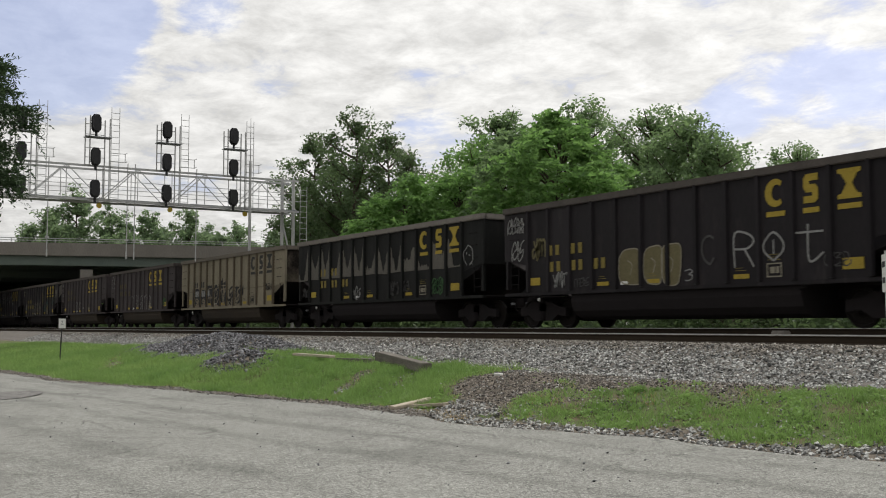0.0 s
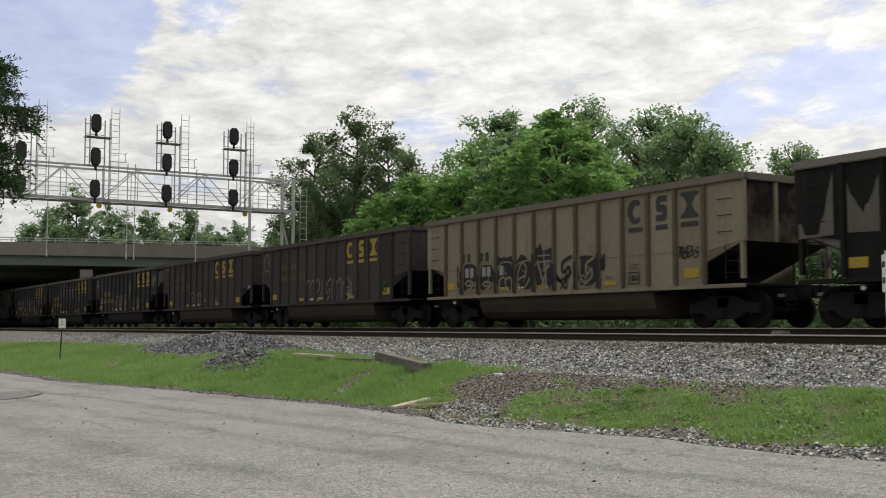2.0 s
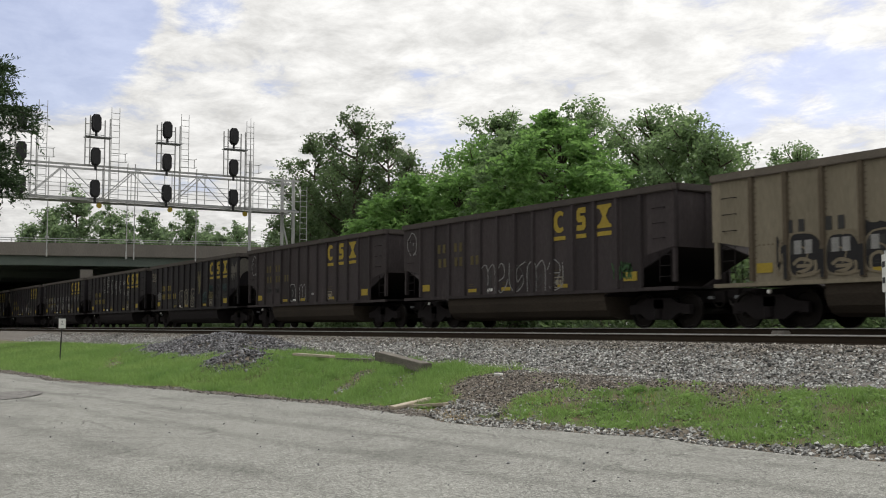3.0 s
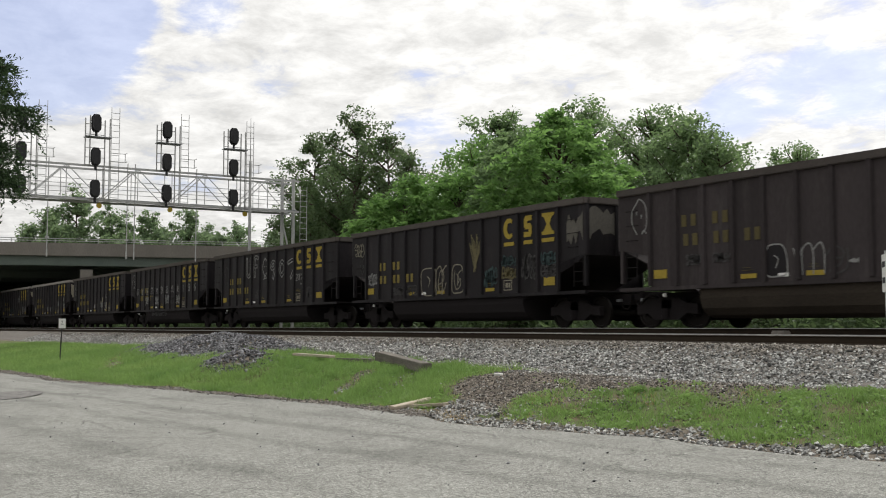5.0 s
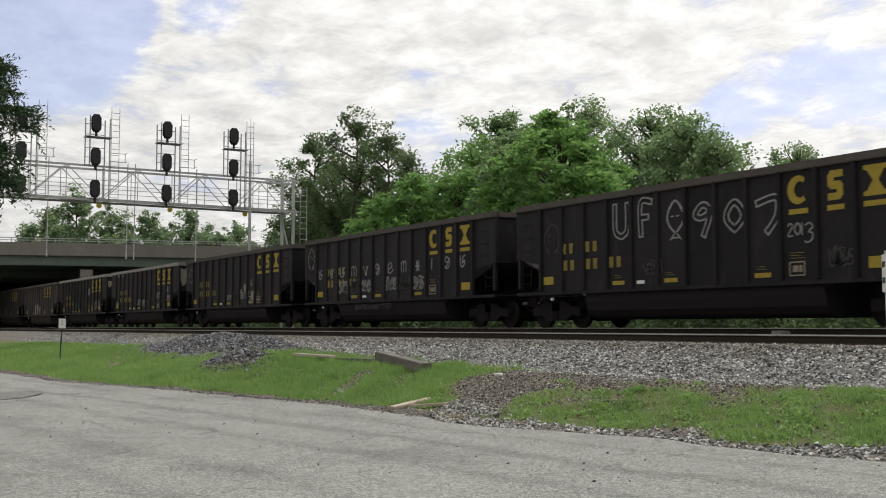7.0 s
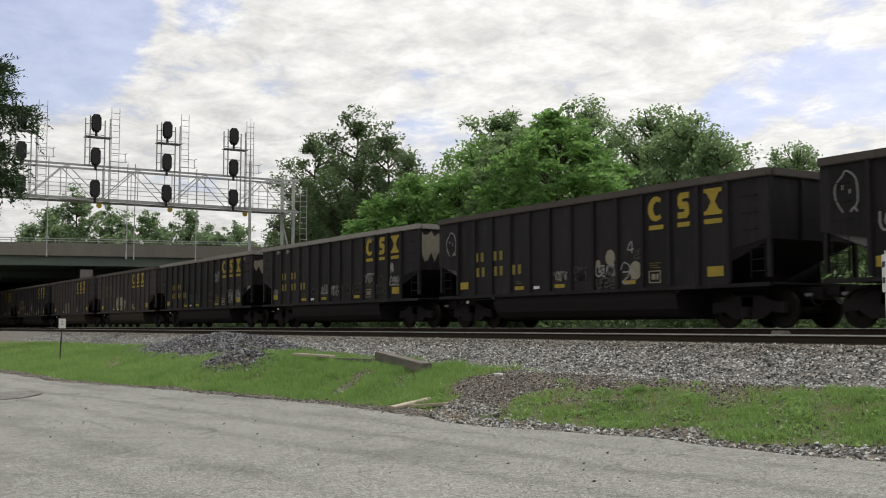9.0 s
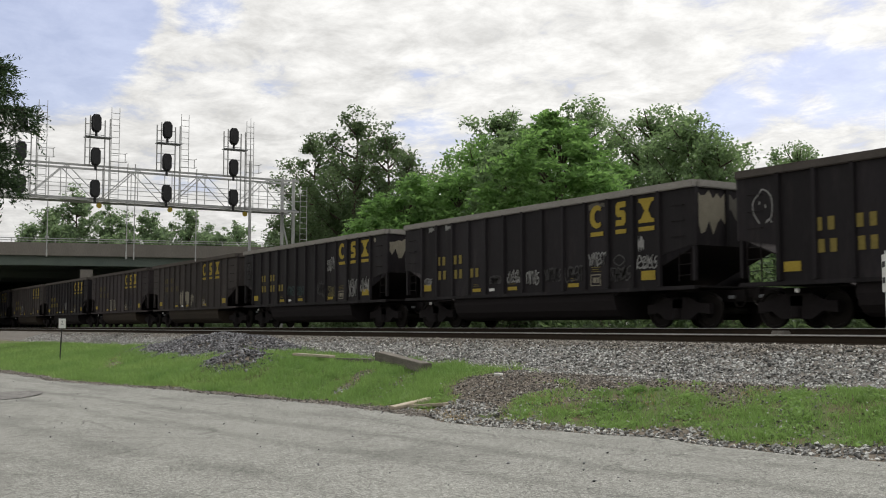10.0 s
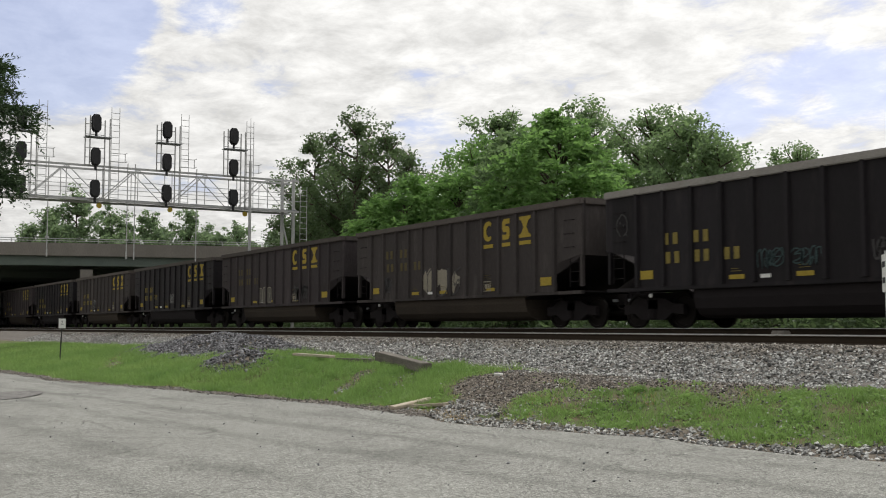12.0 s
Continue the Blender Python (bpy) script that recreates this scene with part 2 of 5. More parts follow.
OLDTIE = material("weathered_tie", (0.10, 0.09, 0.077), (0.26, 0.24, 0.21), 0.92, 0, 7, 45, 0.8, 0.7, streak=(0.2, 1, 1))
PLANK = material("bleached_plank", (0.42, 0.36, 0.28), (0.56, 0.50, 0.41), 0.9, 0, 6, 50, 0.6, 0.4, streak=(0.2, 1, 1))
GALV = material("galvanised_steel", (0.42, 0.425, 0.42), (0.54, 0.545, 0.54), 0.6, 0.1, 3, 30, 0.4, 0.1)
DARKGALV = material("weathered_steel", (0.22, 0.23, 0.24), (0.30, 0.31, 0.32), 0.6, 0.4, 3, 30, 0.4, 0.1)
BLACK = material("signal_black", (0.03, 0.03, 0.033), (0.05, 0.05, 0.053), 0.6, 0, 4, 30, 0.4, 0.1)
CONCRETE = material("bridge_concrete", (0.19, 0.175, 0.155), (0.27, 0.25, 0.225), 0.9, 0, 0.6, 12, 0.7, 0.3, streak=(1, 1, 0.4))
GIRDER = material("green_girder_paint", (0.12, 0.15, 0.13), (0.165, 0.195, 0.17), 0.6, 0, 0.8, 10, 0.6, 0.1)
SIGNWHITE = material("white_sign_sheet", (0.75, 0.75, 0.73), (0.82, 0.82, 0.8), 0.5, 0, 5, 40, 0.3, 0.05)
YELLOW = material("faded_yellow_paint", (0.345, 0.255, 0.04), (0.46, 0.35, 0.065), 0.7, 0, 4, 30, 0.8, 0.1)
OLDYELLOW = material("grimy_yellow_paint", (0.20, 0.16, 0.05), (0.30, 0.24, 0.07), 0.8, 0, 4, 30, 0.8, 0.1)
FADEDYELLOW = material("soot_covered_yellow_paint", (0.095, 0.08, 0.04), (0.15, 0.125, 0.055), 0.85, 0, 4, 30, 0.8, 0.1)
GREYMARK = material("dark_grey_marking", (0.045, 0.045, 0.045), (0.07, 0.07, 0.068), 0.8, 0, 4, 30, 0.6, 0.1)
CHALK = material("white_spray_paint", (0.22, 0.22, 0.215), (0.40, 0.40, 0.39), 0.8, 0, 5, 40, 0.8, 0.05)
TEAL = material("teal_spray_paint", (0.045, 0.075, 0.078), (0.085, 0.125, 0.125), 0.8, 0, 5, 40, 0.8, 0.05)
PRIMER = material("bare_grey_primer", (0.105, 0.098, 0.085), (0.175, 0.165, 0.145), 0.85, 0, 3, 30, 0.8, 0.05, streak=(1, 1, 0.4))
OLIVESPRAY = material("olive_cream_spray_paint", (0.145, 0.128, 0.066), (0.20, 0.178, 0.10), 0.8, 0, 3, 30, 0.8, 0.05)
GREENSPRAY = material("green_spray_paint", (0.045, 0.10, 0.045), (0.075, 0.15, 0.07), 0.8, 0, 5, 40, 0.8, 0.05)
FAINT = material("faded_chalk_paint", (0.06, 0.058, 0.058), (0.11, 0.108, 0.108), 0.85, 0, 5, 40, 0.8, 0.05)
TANLINE = material("tan_spray_outline", (0.20, 0.17, 0.12), (0.27, 0.235, 0.17), 0.8, 0, 5, 40, 0.8, 0.05)
CREAM = material("cream_spray_paint", (0.24, 0.22, 0.17), (0.36, 0.33, 0.26), 0.8, 0, 5, 40, 0.8, 0.05)
BLACKSPRAY = material("black_spray_paint", (0.022, 0.022, 0.024), (0.04, 0.04, 0.042), 0.7, 0, 5, 40, 0.8, 0.05)
UNDER = material("grimy_undercarriage", (0.0185, 0.0158, 0.0168), (0.033, 0.029, 0.030), 0.9, 0.0, 4, 40, 0.7, 0.2)
STEELWHEEL = material("wheel_steel", (0.013, 0.0112, 0.0105), (0.028, 0.0245, 0.0225), 0.7, 0.2, 4, 30, 0.6, 0.1)
PAINT = {
    "black": material("black_car_paint", (0.0130, 0.0115, 0.0135), (0.030, 0.0262, 0.029), 0.58, 0, 1.1, 25, 0.85, 0.06, third=(0.038, 0.033, 0.034), third_scale=2.1, third_edge=(0.54, 0.76), streak=(1.3, 1, 0.25), panels=0.3),
    "brown": material("sooty_brown_car_paint", (0.040, 0.034, 0.0355), (0.072, 0.061, 0.0625), 0.75, 0, 1.1, 25, 0.8, 0.06, third=(0.085, 0.074, 0.073), third_scale=1.7, third_edge=(0.56, 0.80), streak=(1.3, 1, 0.25), panels=0.2),
    "peeled": material("peeling_black_car_paint", (0.008, 0.009, 0.0085), (0.016, 0.016, 0.0155), 0.65, 0, 1.1, 25, 0.7, 0.06,
                       third=(0.030, 0.028, 0.026), third_scale=1.7, third_edge=(0.56, 0.80), streak=(1.3, 1, 0.25), panels=0.2),
    "tan": material("tan_car_paint", (0.222, 0.195, 0.142), (0.305, 0.273, 0.206), 0.8, 0, 0.9, 22, 0.7, 0.06, third=(0.10, 0.08, 0.058), third_scale=1.5, third_edge=(0.60, 0.80), streak=(1.3, 1, 0.2), panels=0.1),
    "grey": material("sooty_grey_car_paint", (0.047, 0.041, 0.040), (0.081, 0.071, 0.068), 0.78, 0, 0.9, 22, 0.7, 0.06, third=(0.115, 0.102, 0.096), third_scale=1.7, third_edge=(0.56, 0.80), streak=(1.3, 1, 0.25), panels=0.2),
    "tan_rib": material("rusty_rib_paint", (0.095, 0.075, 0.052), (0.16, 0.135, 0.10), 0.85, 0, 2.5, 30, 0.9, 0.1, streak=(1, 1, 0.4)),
    "tan_tub": material("dark_brown_tub_paint", (0.030, 0.025, 0.020), (0.085, 0.070, 0.055), 0.85, 0, 0.7, 22, 0.8, 0.1, streak=(0.5, 1, 1)),
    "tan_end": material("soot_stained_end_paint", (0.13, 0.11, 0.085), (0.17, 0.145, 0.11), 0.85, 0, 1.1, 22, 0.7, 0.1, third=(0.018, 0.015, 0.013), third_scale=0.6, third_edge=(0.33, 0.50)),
}
RIM = {k: material(k + "_rim_paint", a, b, 0.75, 0, 1.5, 25, 0.7, 0.1) for k, a, b in (
    ("black", (0.07, 0.062, 0.056), (0.13, 0.115, 0.105)), ("brown", (0.06, 0.052, 0.048), (0.11, 0.095, 0.088)),
    ("peeled", (0.17, 0.155, 0.14), (0.25, 0.23, 0.205)), ("tan", (0.13, 0.115, 0.095), (0.21, 0.185, 0.155)), ("grey", (0.08, 0.07, 0.063), (0.14, 0.12, 0.11)), ("pale", (0.26, 0.245, 0.225), (0.36, 0.345, 0.32)))}


# ---- mesh tools ----
class Shape:
    """Collects vertices and faces of one mesh."""

    def __init__(self):
        self.v, self.f = [], []

    def add(self, verts, faces):
        n = len(self.v)
        self.v += [tuple(p) for p in verts]
        self.f += [tuple(i + n for i in q) for q in faces]
        return self

    def box(self, x0, x1, y0, y1, z0, z1, bevel=0.0):
        if bevel <= 0:
            c = [(x, y, z) for z in (z0, z1) for y in (y0, y1) for x in (x0, x1)]
            return self.add(c, [(0, 2, 3, 1), (4, 5, 7, 6), (0, 1, 5, 4), (2, 6, 7, 3), (0, 4, 6, 2), (1, 3, 7, 5)])
        bm = bmesh.new()
        bmesh.ops.create_cube(bm, size=1, matrix=Matrix.LocRotScale(((x0 + x1) / 2, (y0 + y1) / 2, (z0 + z1) / 2), None, (x1 - x0, y1 - y0, z1 - z0)))
        bmesh.ops.bevel(bm, geom=bm.edges[:], offset=bevel, segments=2, affect="EDGES")
        bm.verts.index_update()
        self.add([v.co for v in bm.verts], [[v.index for v in q.verts] for q in bm.faces])
        bm.free()
        return self

    def tube(self, a, b, r0, r1=None, sides=8, caps=True):
        a, b = Vector(a), Vector(b)
        r1 = r0 if r1 is None else r1
        q = (b - a).to_track_quat("Z", "Y")
        ring = [q @ Vector((math.cos(i * math.tau / sides), math.sin(i * math.tau / sides), 0)) for i in range(sides)]
        f = [(i, (i + 1) % sides, sides + (i + 1) % sides, sides + i) for i in range(sides)]
        if caps:
            f += [tuple(range(sides))[::-1], tuple(range(sides, 2 * sides))]
        return self.add([a + p * r0 for p in ring] + [b + p * r1 for p in ring], f)

    def pipe(self, path, r, sides=6):
        """A round bar bent along a path in the x-z plane."""
        p, n = [Vector(q) for q in path], len(path)
        v = []
        for i, q in enumerate(p):
            d = (p[min(i + 1, n - 1)] - p[max(i - 1, 0)]).normalized()
            a, b = Vector((0, 1, 0)), d.cross(Vector((0, 1, 0)))
            v += [q + (a * math.cos(k * math.tau / sides) + b * math.sin(k * math.tau / sides)) * r for k in range(sides)]
        return self.add(v, [(i * sides + k, i * sides + (k + 1) % sides, (i + 1) * sides + (k + 1) % sides, (i + 1) * sides + k) for i in range(n - 1) for k in range(sides)])

    def prism(self, profile, y0, y1, axis="y"):
        """An outline swept from y0 to y1; axis says along which direction."""
        n = len(profile)
        put = {"y": lambda p, s: (p[0], s, p[1]), "x": lambda p, s: (s, p[0], p[1]), "z": lambda p, s: (p[0], p[1], s)}[axis]
        f = [(i, (i + 1) % n, n + (i + 1) % n, n + i) for i in range(n)] + [tuple(range(n))[::-1], tuple(range(n, 2 * n))]
        return self.add([put(p, y0) for p in profile] + [put(p, y1) for p in profile], f)

    def lathe(self, profile, axis_y=True, sides=20):
        """Radius and offset pairs turned about the y axis."""
        n = len(profile)
        v = [(r * math.cos(i * math.tau / sides), o, r * math.sin(i * math.tau / sides)) for i in range(sides) for r, o in profile]
        f = [(i * n + j, i * n + j + 1, ((i + 1) % sides) * n + j + 1, ((i + 1) % sides) * n + j) for i in range(sides) for j in range(n - 1)]
        return self.add(v, f)

    def ribbon(self, points, width, y, back=0.004):
        """A stroke of paint in the plane of a car's side."""
        p = [Vector(q) for q in points]
        edge = []
        for i, q in enumerate(p):
            d = (p[min(i + 1, len(p) - 1)] - p[max(i - 1, 0)])
            d = d.normalized() if d.length > 1e-6 else Vector((1, 0))
            nrm = Vector((-d.y, d.x)) * width / 2
            edge.append((q + nrm, q - nrm))
        v = [(e.x, y, e.y) for pair in edge for e in pair]
        return self.add(v, [(2 * i, 2 * i + 1, 2 * i + 3, 2 * i + 2) for i in range(len(p) - 1)])

    def mesh(self, name, mat, smooth=False):
        me = bpy.data.meshes.new(name)
        me.from_pydata(self.v, [], self.f)
        if mat:
            me.materials.append(mat)
        if smooth:
            me.polygons.foreach_set("use_smooth", [True] * len(me.polygons))
        me.update()
        return me


def part(name, shape, mat, parent, label="", at=None, smooth=False):
    """One mesh object under a thing or a part; shape is a Shape or a mesh that is shared."""
    me = shape.mesh(name, mat, smooth) if isinstance(shape, Shape) else shape
    ob = new(name, me)
    ob.parent = parent
    if at is not None:
        ob.matrix_basis = at
    return tagged(ob, label)


def thing(name, at, label, category, group="", kind=""):
    ob = new(name)
    ob.matrix_basis = at
    return tagged(ob, label, category, group, kind)


def solid(name, shape, mat, label, category, kind="", at=None, smooth=False):
    ob = new(name, shape.mesh(name, mat, smooth))
    if at is not None:
        ob.matrix_basis = at
    return tagged(ob, label, category, "", kind)


def array_mesh(name, verts, quads, mat, smooth=False):
    """A mesh from numpy arrays; quads has three or four columns."""
    me = bpy.data.meshes.new(name)
    n, k = quads.shape
    me.vertices.add(len(verts)); me.loops.add(n * k); me.polygons.add(n)
    me.vertices.foreach_set("co", verts.astype(np.float32).ravel())
    me.loops.foreach_set("vertex_index", quads.astype(np.int32).ravel())
    me.polygons.foreach_set("loop_start", np.arange(0, n * k, k, dtype=np.int32))
    me.polygons.foreach_set("use_smooth", np.full(n, smooth))
    me.materials.append(mat)
    me.update(calc_edges=True)
    return me


def smooth01(t):
    t = np.clip(t, 0, 1)
    return t * t * (3 - 2 * t)


def wave(x, y, s=1.0, seed=0.0):
    """Cheap uneven relief, about -1 to 1."""
    return (np.sin(1.3 * x / s + 1.7 * np.sin(0.9 * y / s + seed)) + np.sin(1.9 * y / s + 1.3 * np.sin(1.1 * x / s + 2 + seed)) + np.sin(0.7 * (x + y) / s + seed * 3)) / 3


# ---- ground, road, track bed ----
RAIL_NEAR, RAIL_TRAIN = 1.295, 1.42      # tops of the rails of the empty track and of the train's track
Y_NEAR, Y_TRAIN = 17.2, 21.14           # centre lines of the two tracks
EDGE_X = [-400, -60, -38, -29, -24.7, -21.2, -18.2, -16.4, -14.0, -13.0, -11.9, -10.6, -9.2, -7.3, 0, 60, 300]
EDGE_Y = [-2, 4.9, 6.24, 6.56, 7.75, 8.44, 8.93, 9.03, 8.77, 8.75, 9.3, 9.73, 9.74, 10.03, 10.6, 12, 12.5]


def road_edge(x):
    return np.interp(x, EDGE_X, EDGE_Y) + 0.10 * wave(np.asarray(x) * 2.3, np.asarray(x) * 0.7, 0.9)


def mound(x, y):
    """The heap of spare ballast beside the track."""
    a = np.exp(-((x + 32.5) / np.where(x < -32.5, 7.4, 4.6)) ** 2 - ((y - 12.3) / np.where(y < 12.3, 1.55, 1.2)) ** 2)
    b = np.exp(-((x + 25.6) / 1.5) ** 2 - ((y - 9.8) / 0.95) ** 2)
    return (0.70 * a + 0.34 * b) * (1 + 0.12 * wave(x, y, 0.35, 2.0))


def ground_z(x, y):
    x, y = np.asarray(x, float), np.asarray(y, float)
    d = y - road_edge(x)
    z = 0.56 * smooth01(d / (3.0 + 4.0 * smooth01((-25 - x) / 8))) + 0.03 * wave(x, y, 0.7) * smooth01(d / 1.0) - 0.04 * (d < 0)
    return z + mound(x, y) + 0.35 * smooth01((y - 24) / 4)


def gravel_amount(x, y):
    """How far the ground is bare stone instead of grass."""
    x, y = np.asarray(x, float), np.asarray(y, float)
    d = y - road_edge(x)
    n = wave(x, y, 0.45, 1.0)
    strip = smooth01((np.where(x > -17, 0.66, 0.2) + 0.26 * n - d) / 0.25)
    u, v = 0.88 * (x + 15.5) - 0.47 * (y - 10.5), 0.47 * (x + 15.5) + 0.88 * (y - 10.5)
    wash = smooth01((1.0 + 0.6 * n - np.hypot(u / 3.1, (v - 0.25 + 0.25 * np.sin(2.1 * u)) / 1.6)) / 0.5)
    toe = smooth01((y - 12.4 - 0.75 * n - 0.35 * wave(x, y, 0.17, 5.0) + 1.7 * np.exp(-((x + 13.8) / 3.2) ** 2)) / 0.9)
    heap = smooth01((mound(x, y) + 0.06 * n - 0.125) / 0.09)
    spill = smooth01((1 + 0.3 * n - np.hypot((x + 29.5) / 1.7, (y - 10.3) / 0.8)) / 0.4) * 0.6
    track = 0.75 * smooth01((1 + 0.5 * n - np.hypot((x + 39.0 - 2.4 * (10.6 - y)) / 1.3, (y - 9.4) / 1.6)) / 0.5)
    bare = 0.8 * smooth01((1 + 0.5 * n - np.hypot((x + 20.2 + 0.8 * (y - 10.3)) / 0.45, (y - 10.3) / 0.75)) / 0.5)
    return np.clip(np.maximum.reduce([strip, wash, toe, heap, spill, track, bare]), 0, 1)


GROUND = material("grassy_earth", (0.085, 0.115, 0.042), (0.13, 0.16, 0.062), 0.95, 0, 0.9, 22, 0.9, 0.8, third=(0.12, 0.095, 0.06), third_scale=1.9, third_edge=(0.5, 0.62))
t_ = GROUND.node_tree
at_ = t_.nodes.new("ShaderNodeAttribute"); at_.attribute_name = "stony"
src_ = t_.nodes["Principled BSDF"].inputs["Base Color"].links[0].from_socket
st_ = t_.nodes.new("ShaderNodeTexVoronoi"); st_.inputs["Scale"].default_value = 16
tc_ = t_.nodes.new("ShaderNodeTexCoord"); t_.links.new(tc_.outputs["Object"], st_.inputs["Vector"])
rp_ = t_.nodes.new("ShaderNodeMapRange"); rp_.inputs[3].default_value, rp_.inputs[4].default_value = 0.07, 0.21
sp_ = t_.nodes.new("ShaderNodeSeparateColor"); t_.links.new(st_.outputs["Color"], sp_.inputs[0]); t_.links.new(sp_.outputs[0], rp_.inputs[0])
mx_ = t_.nodes.new("ShaderNodeMix"); mx_.data_type = "RGBA"
t_.links.new(at_.outputs["Fac"], mx_.inputs["Factor"]); t_.links.new(src_, mx_.inputs["A"]); 
tn_ = t_.nodes.new("ShaderNodeMix"); tn_.data_type, tn_.blend_type = "RGBA", "MULTIPLY"; tn_.inputs["Factor"].default_value = 1; tn_.inputs["B"].default_value = (1.0, 0.86, 0.70, 1)
t_.links.new(rp_.outputs[0], tn_.inputs["A"]); t_.links.new(tn_.outputs["Result"], mx_.inputs["B"])
t_.links.new(mx_.outputs["Result"], t_.nodes["Principled BSDF"].inputs["Base Color"])


def sheet(name, xs, ys, height, mat):
    """A height field over two lists of grid lines."""
    X, Y = np.meshgrid(xs, ys)
    V = np.stack([X, Y, height(X, Y)], -1).reshape(-1, 3)
    nx, ny = len(xs), len(ys)
    i = (np.arange(ny - 1)[:, None] * nx + np.arange(nx - 1)[None]).ravel()
    return array_mesh(name, V, np.stack([i, i + 1, i + nx + 1, i + nx], 1), mat, True), V


def lines(*spans):
    out = []
    for a, b, step in spans:
        out += list(np.arange(a, b, step))
    return np.array(out + [spans[-1][1]])


gx = lines((-3000, -400, 400), (-400, -62, 13), (-62, -2, 0.25), (-2, 60, 6), (60, 400, 40), (400, 3000, 400))
gy = lines((-3000, -200, 400), (-200, 2, 20), (2, 14.5, 0.2), (14.5, 30, 1.5), (30, 300, 30), (300, 3000, 450))
me, V = sheet("ground", gx, gy, ground_z, GROUND)
att = me.attributes.new("stony", "FLOAT", "POINT")
att.data.foreach_set("value", gravel_amount(V[:, 0], V[:, 1]).astype(np.float32))
tagged(new("ground", me), "uneven grass bank with patches of loose ballast", "ground", "", "structure")

rx = lines((-150, -62, 4), (-62, -2, 0.3), (-2, 40, 3))
k = np.linspace(0, 1, 40)
RX, K = np.meshgrid(rx, k)
RY = road_edge(RX) * (1 - K ** 1.5) + (-9.0) * K ** 1.5
RZ = 0.012 + 0.012 * wave(RX, RY, 2.2, 0.5) - 0.05 * (K == 0)
n_, i = len(rx), (np.arange(len(k) - 1)[:, None] * len(rx) + np.arange(len(rx) - 1)[None]).ravel()
me = array_mesh("road", np.stack([RX, RY, RZ], -1).reshape(-1, 3), np.stack([i, i + n_, i + n_ + 1, i + 1], 1), ASPHALT, True)
tagged(new("road", me), "worn pale grey asphalt road with a crumbling edge", "road", "", "structure")


def bed_profile(y):
    return np.interp(y, [13.0, 13.4, 15.2, 18.9, 19.4, 23.0, 25.0], [0.40, 0.55, 1.10, 1.10, 1.22, 1.22, 0.75])


bx = lines((-400, -62, 13), (-62, -2, 0.35), (-2, 300, 15))
by = lines((13.0, 16.0, 0.2), (16.0, 25.0, 0.5))
me, V = sheet("track_bed", bx, by, lambda x, y: bed_profile(y) + 0.02 * wave(x * 3, y * 3, 0.8) + 0.02 * wave(x * 9, y * 9), BED)
tagged(new("track_bed", me), "sloping grey crushed stone ballast under the tracks", "ballast", "", "structure")


def rail_shape(y, top, x0=-400, x1=300):
    prof = [(-.07, 0), (.07, 0), (.07, .012), (.012, .03), (.010, .125), (.034, .14), (.034, .168), (-.034, .168), (-.034, .14), (-.010, .125), (-.012, .03), (-.07, .012)]
    return Shape().prism([(y + a, top - 0.172 + b) for a, b in prof], x0, x1, "x")


tie_mesh = Shape().box(-0.115, 0.115, -1.3, 1.3, -0.18, 0.0, 0.012).mesh("tie", TIE)
for yc, top, word in ((Y_NEAR, RAIL_NEAR, "empty"), (Y_TRAIN, RAIL_TRAIN, "occupied")):
    track = thing("railway_track", pose(0, yc, 0), "steel rails on dark wooden ties in ballast, " + word, "track", "tracks", "structure")
    for side in (-0.75, 0.75):
        r = part("rail", rail_shape(side, top), RAIL, track, "brown rusty rail")
        part("railhead", Shape().box(-400, 300, side - 0.036, side + 0.036, top - 0.013, top + 0.001), RAILTOP, r, "polished running surface")
    for i in range(150):
        part("tie", tie_mesh, None, track, "", pose(-66 + 0.52 * i, 0, top - 0.172))

sh = Shape()
for a in [i * math.tau / 36 for i in range(36)]:
    u, v = 1.7 * (1 + 0.05 * math.sin(5 * a)) * math.cos(a), 0.8 * (1 + 0.07 * math.sin(3 * a + 1)) * math.sin(a)
    sh.v.append((-23.9 - 0.851 * u + 0.525 * v, 3.85 + 0.525 * u + 0.851 * v, 0.031))
sh.f.append(tuple(range(36)))
solid("asphalt_patch", sh, PATCH, "dark oval patch of newer asphalt", "road patch", "structure")

# stone chips and grass
rng = np.random.default_rng(5)


def chips(name, x, y, z, size, mat, label):
    """Angular crushed stones, one six-cornered chip at each place."""
    n = len(x)
    base = np.array([(1, 0, 0), (-1, 0, 0), (0, 1, 0), (0, -1, 0), (0, 0, 1), (0, 0, -1)], float)
    v = base[None] * rng.uniform(0.55, 1.25, (n, 6, 1)) + rng.uniform(-0.3, 0.3, (n, 6, 3))
    a, b = rng.uniform(0, 6.28, n), rng.uniform(-0.7, 0.7, n)
    ca, sa, cb, sb = np.cos(a), np.sin(a), np.cos(b), np.sin(b)
    R = np.stack([np.stack([ca * cb, -sa, ca * sb], -1), np.stack([sa * cb, ca, sa * sb], -1), np.stack([-sb, 0 * a, cb], -1)], 1)
    v = np.einsum("nij,nkj->nki", R, v * np.array([1, 0.8, 0.6])) * size[:, None, None] + np.stack([x, y, z], -1)[:, None]
    tri = np.array([(0, 2, 4), (2, 1, 4), (1, 3, 4), (3, 0, 4), (2, 0, 5), (1, 2, 5), (3, 1, 5), (0, 3, 5)])
    f = (tri[None] + 6 * np.arange(n)[:, None, None]).reshape(-1, 3)
    return tagged(new(name, array_mesh(name, v.reshape(-1, 3), f, mat)), label, "gravel", "", "stuff")


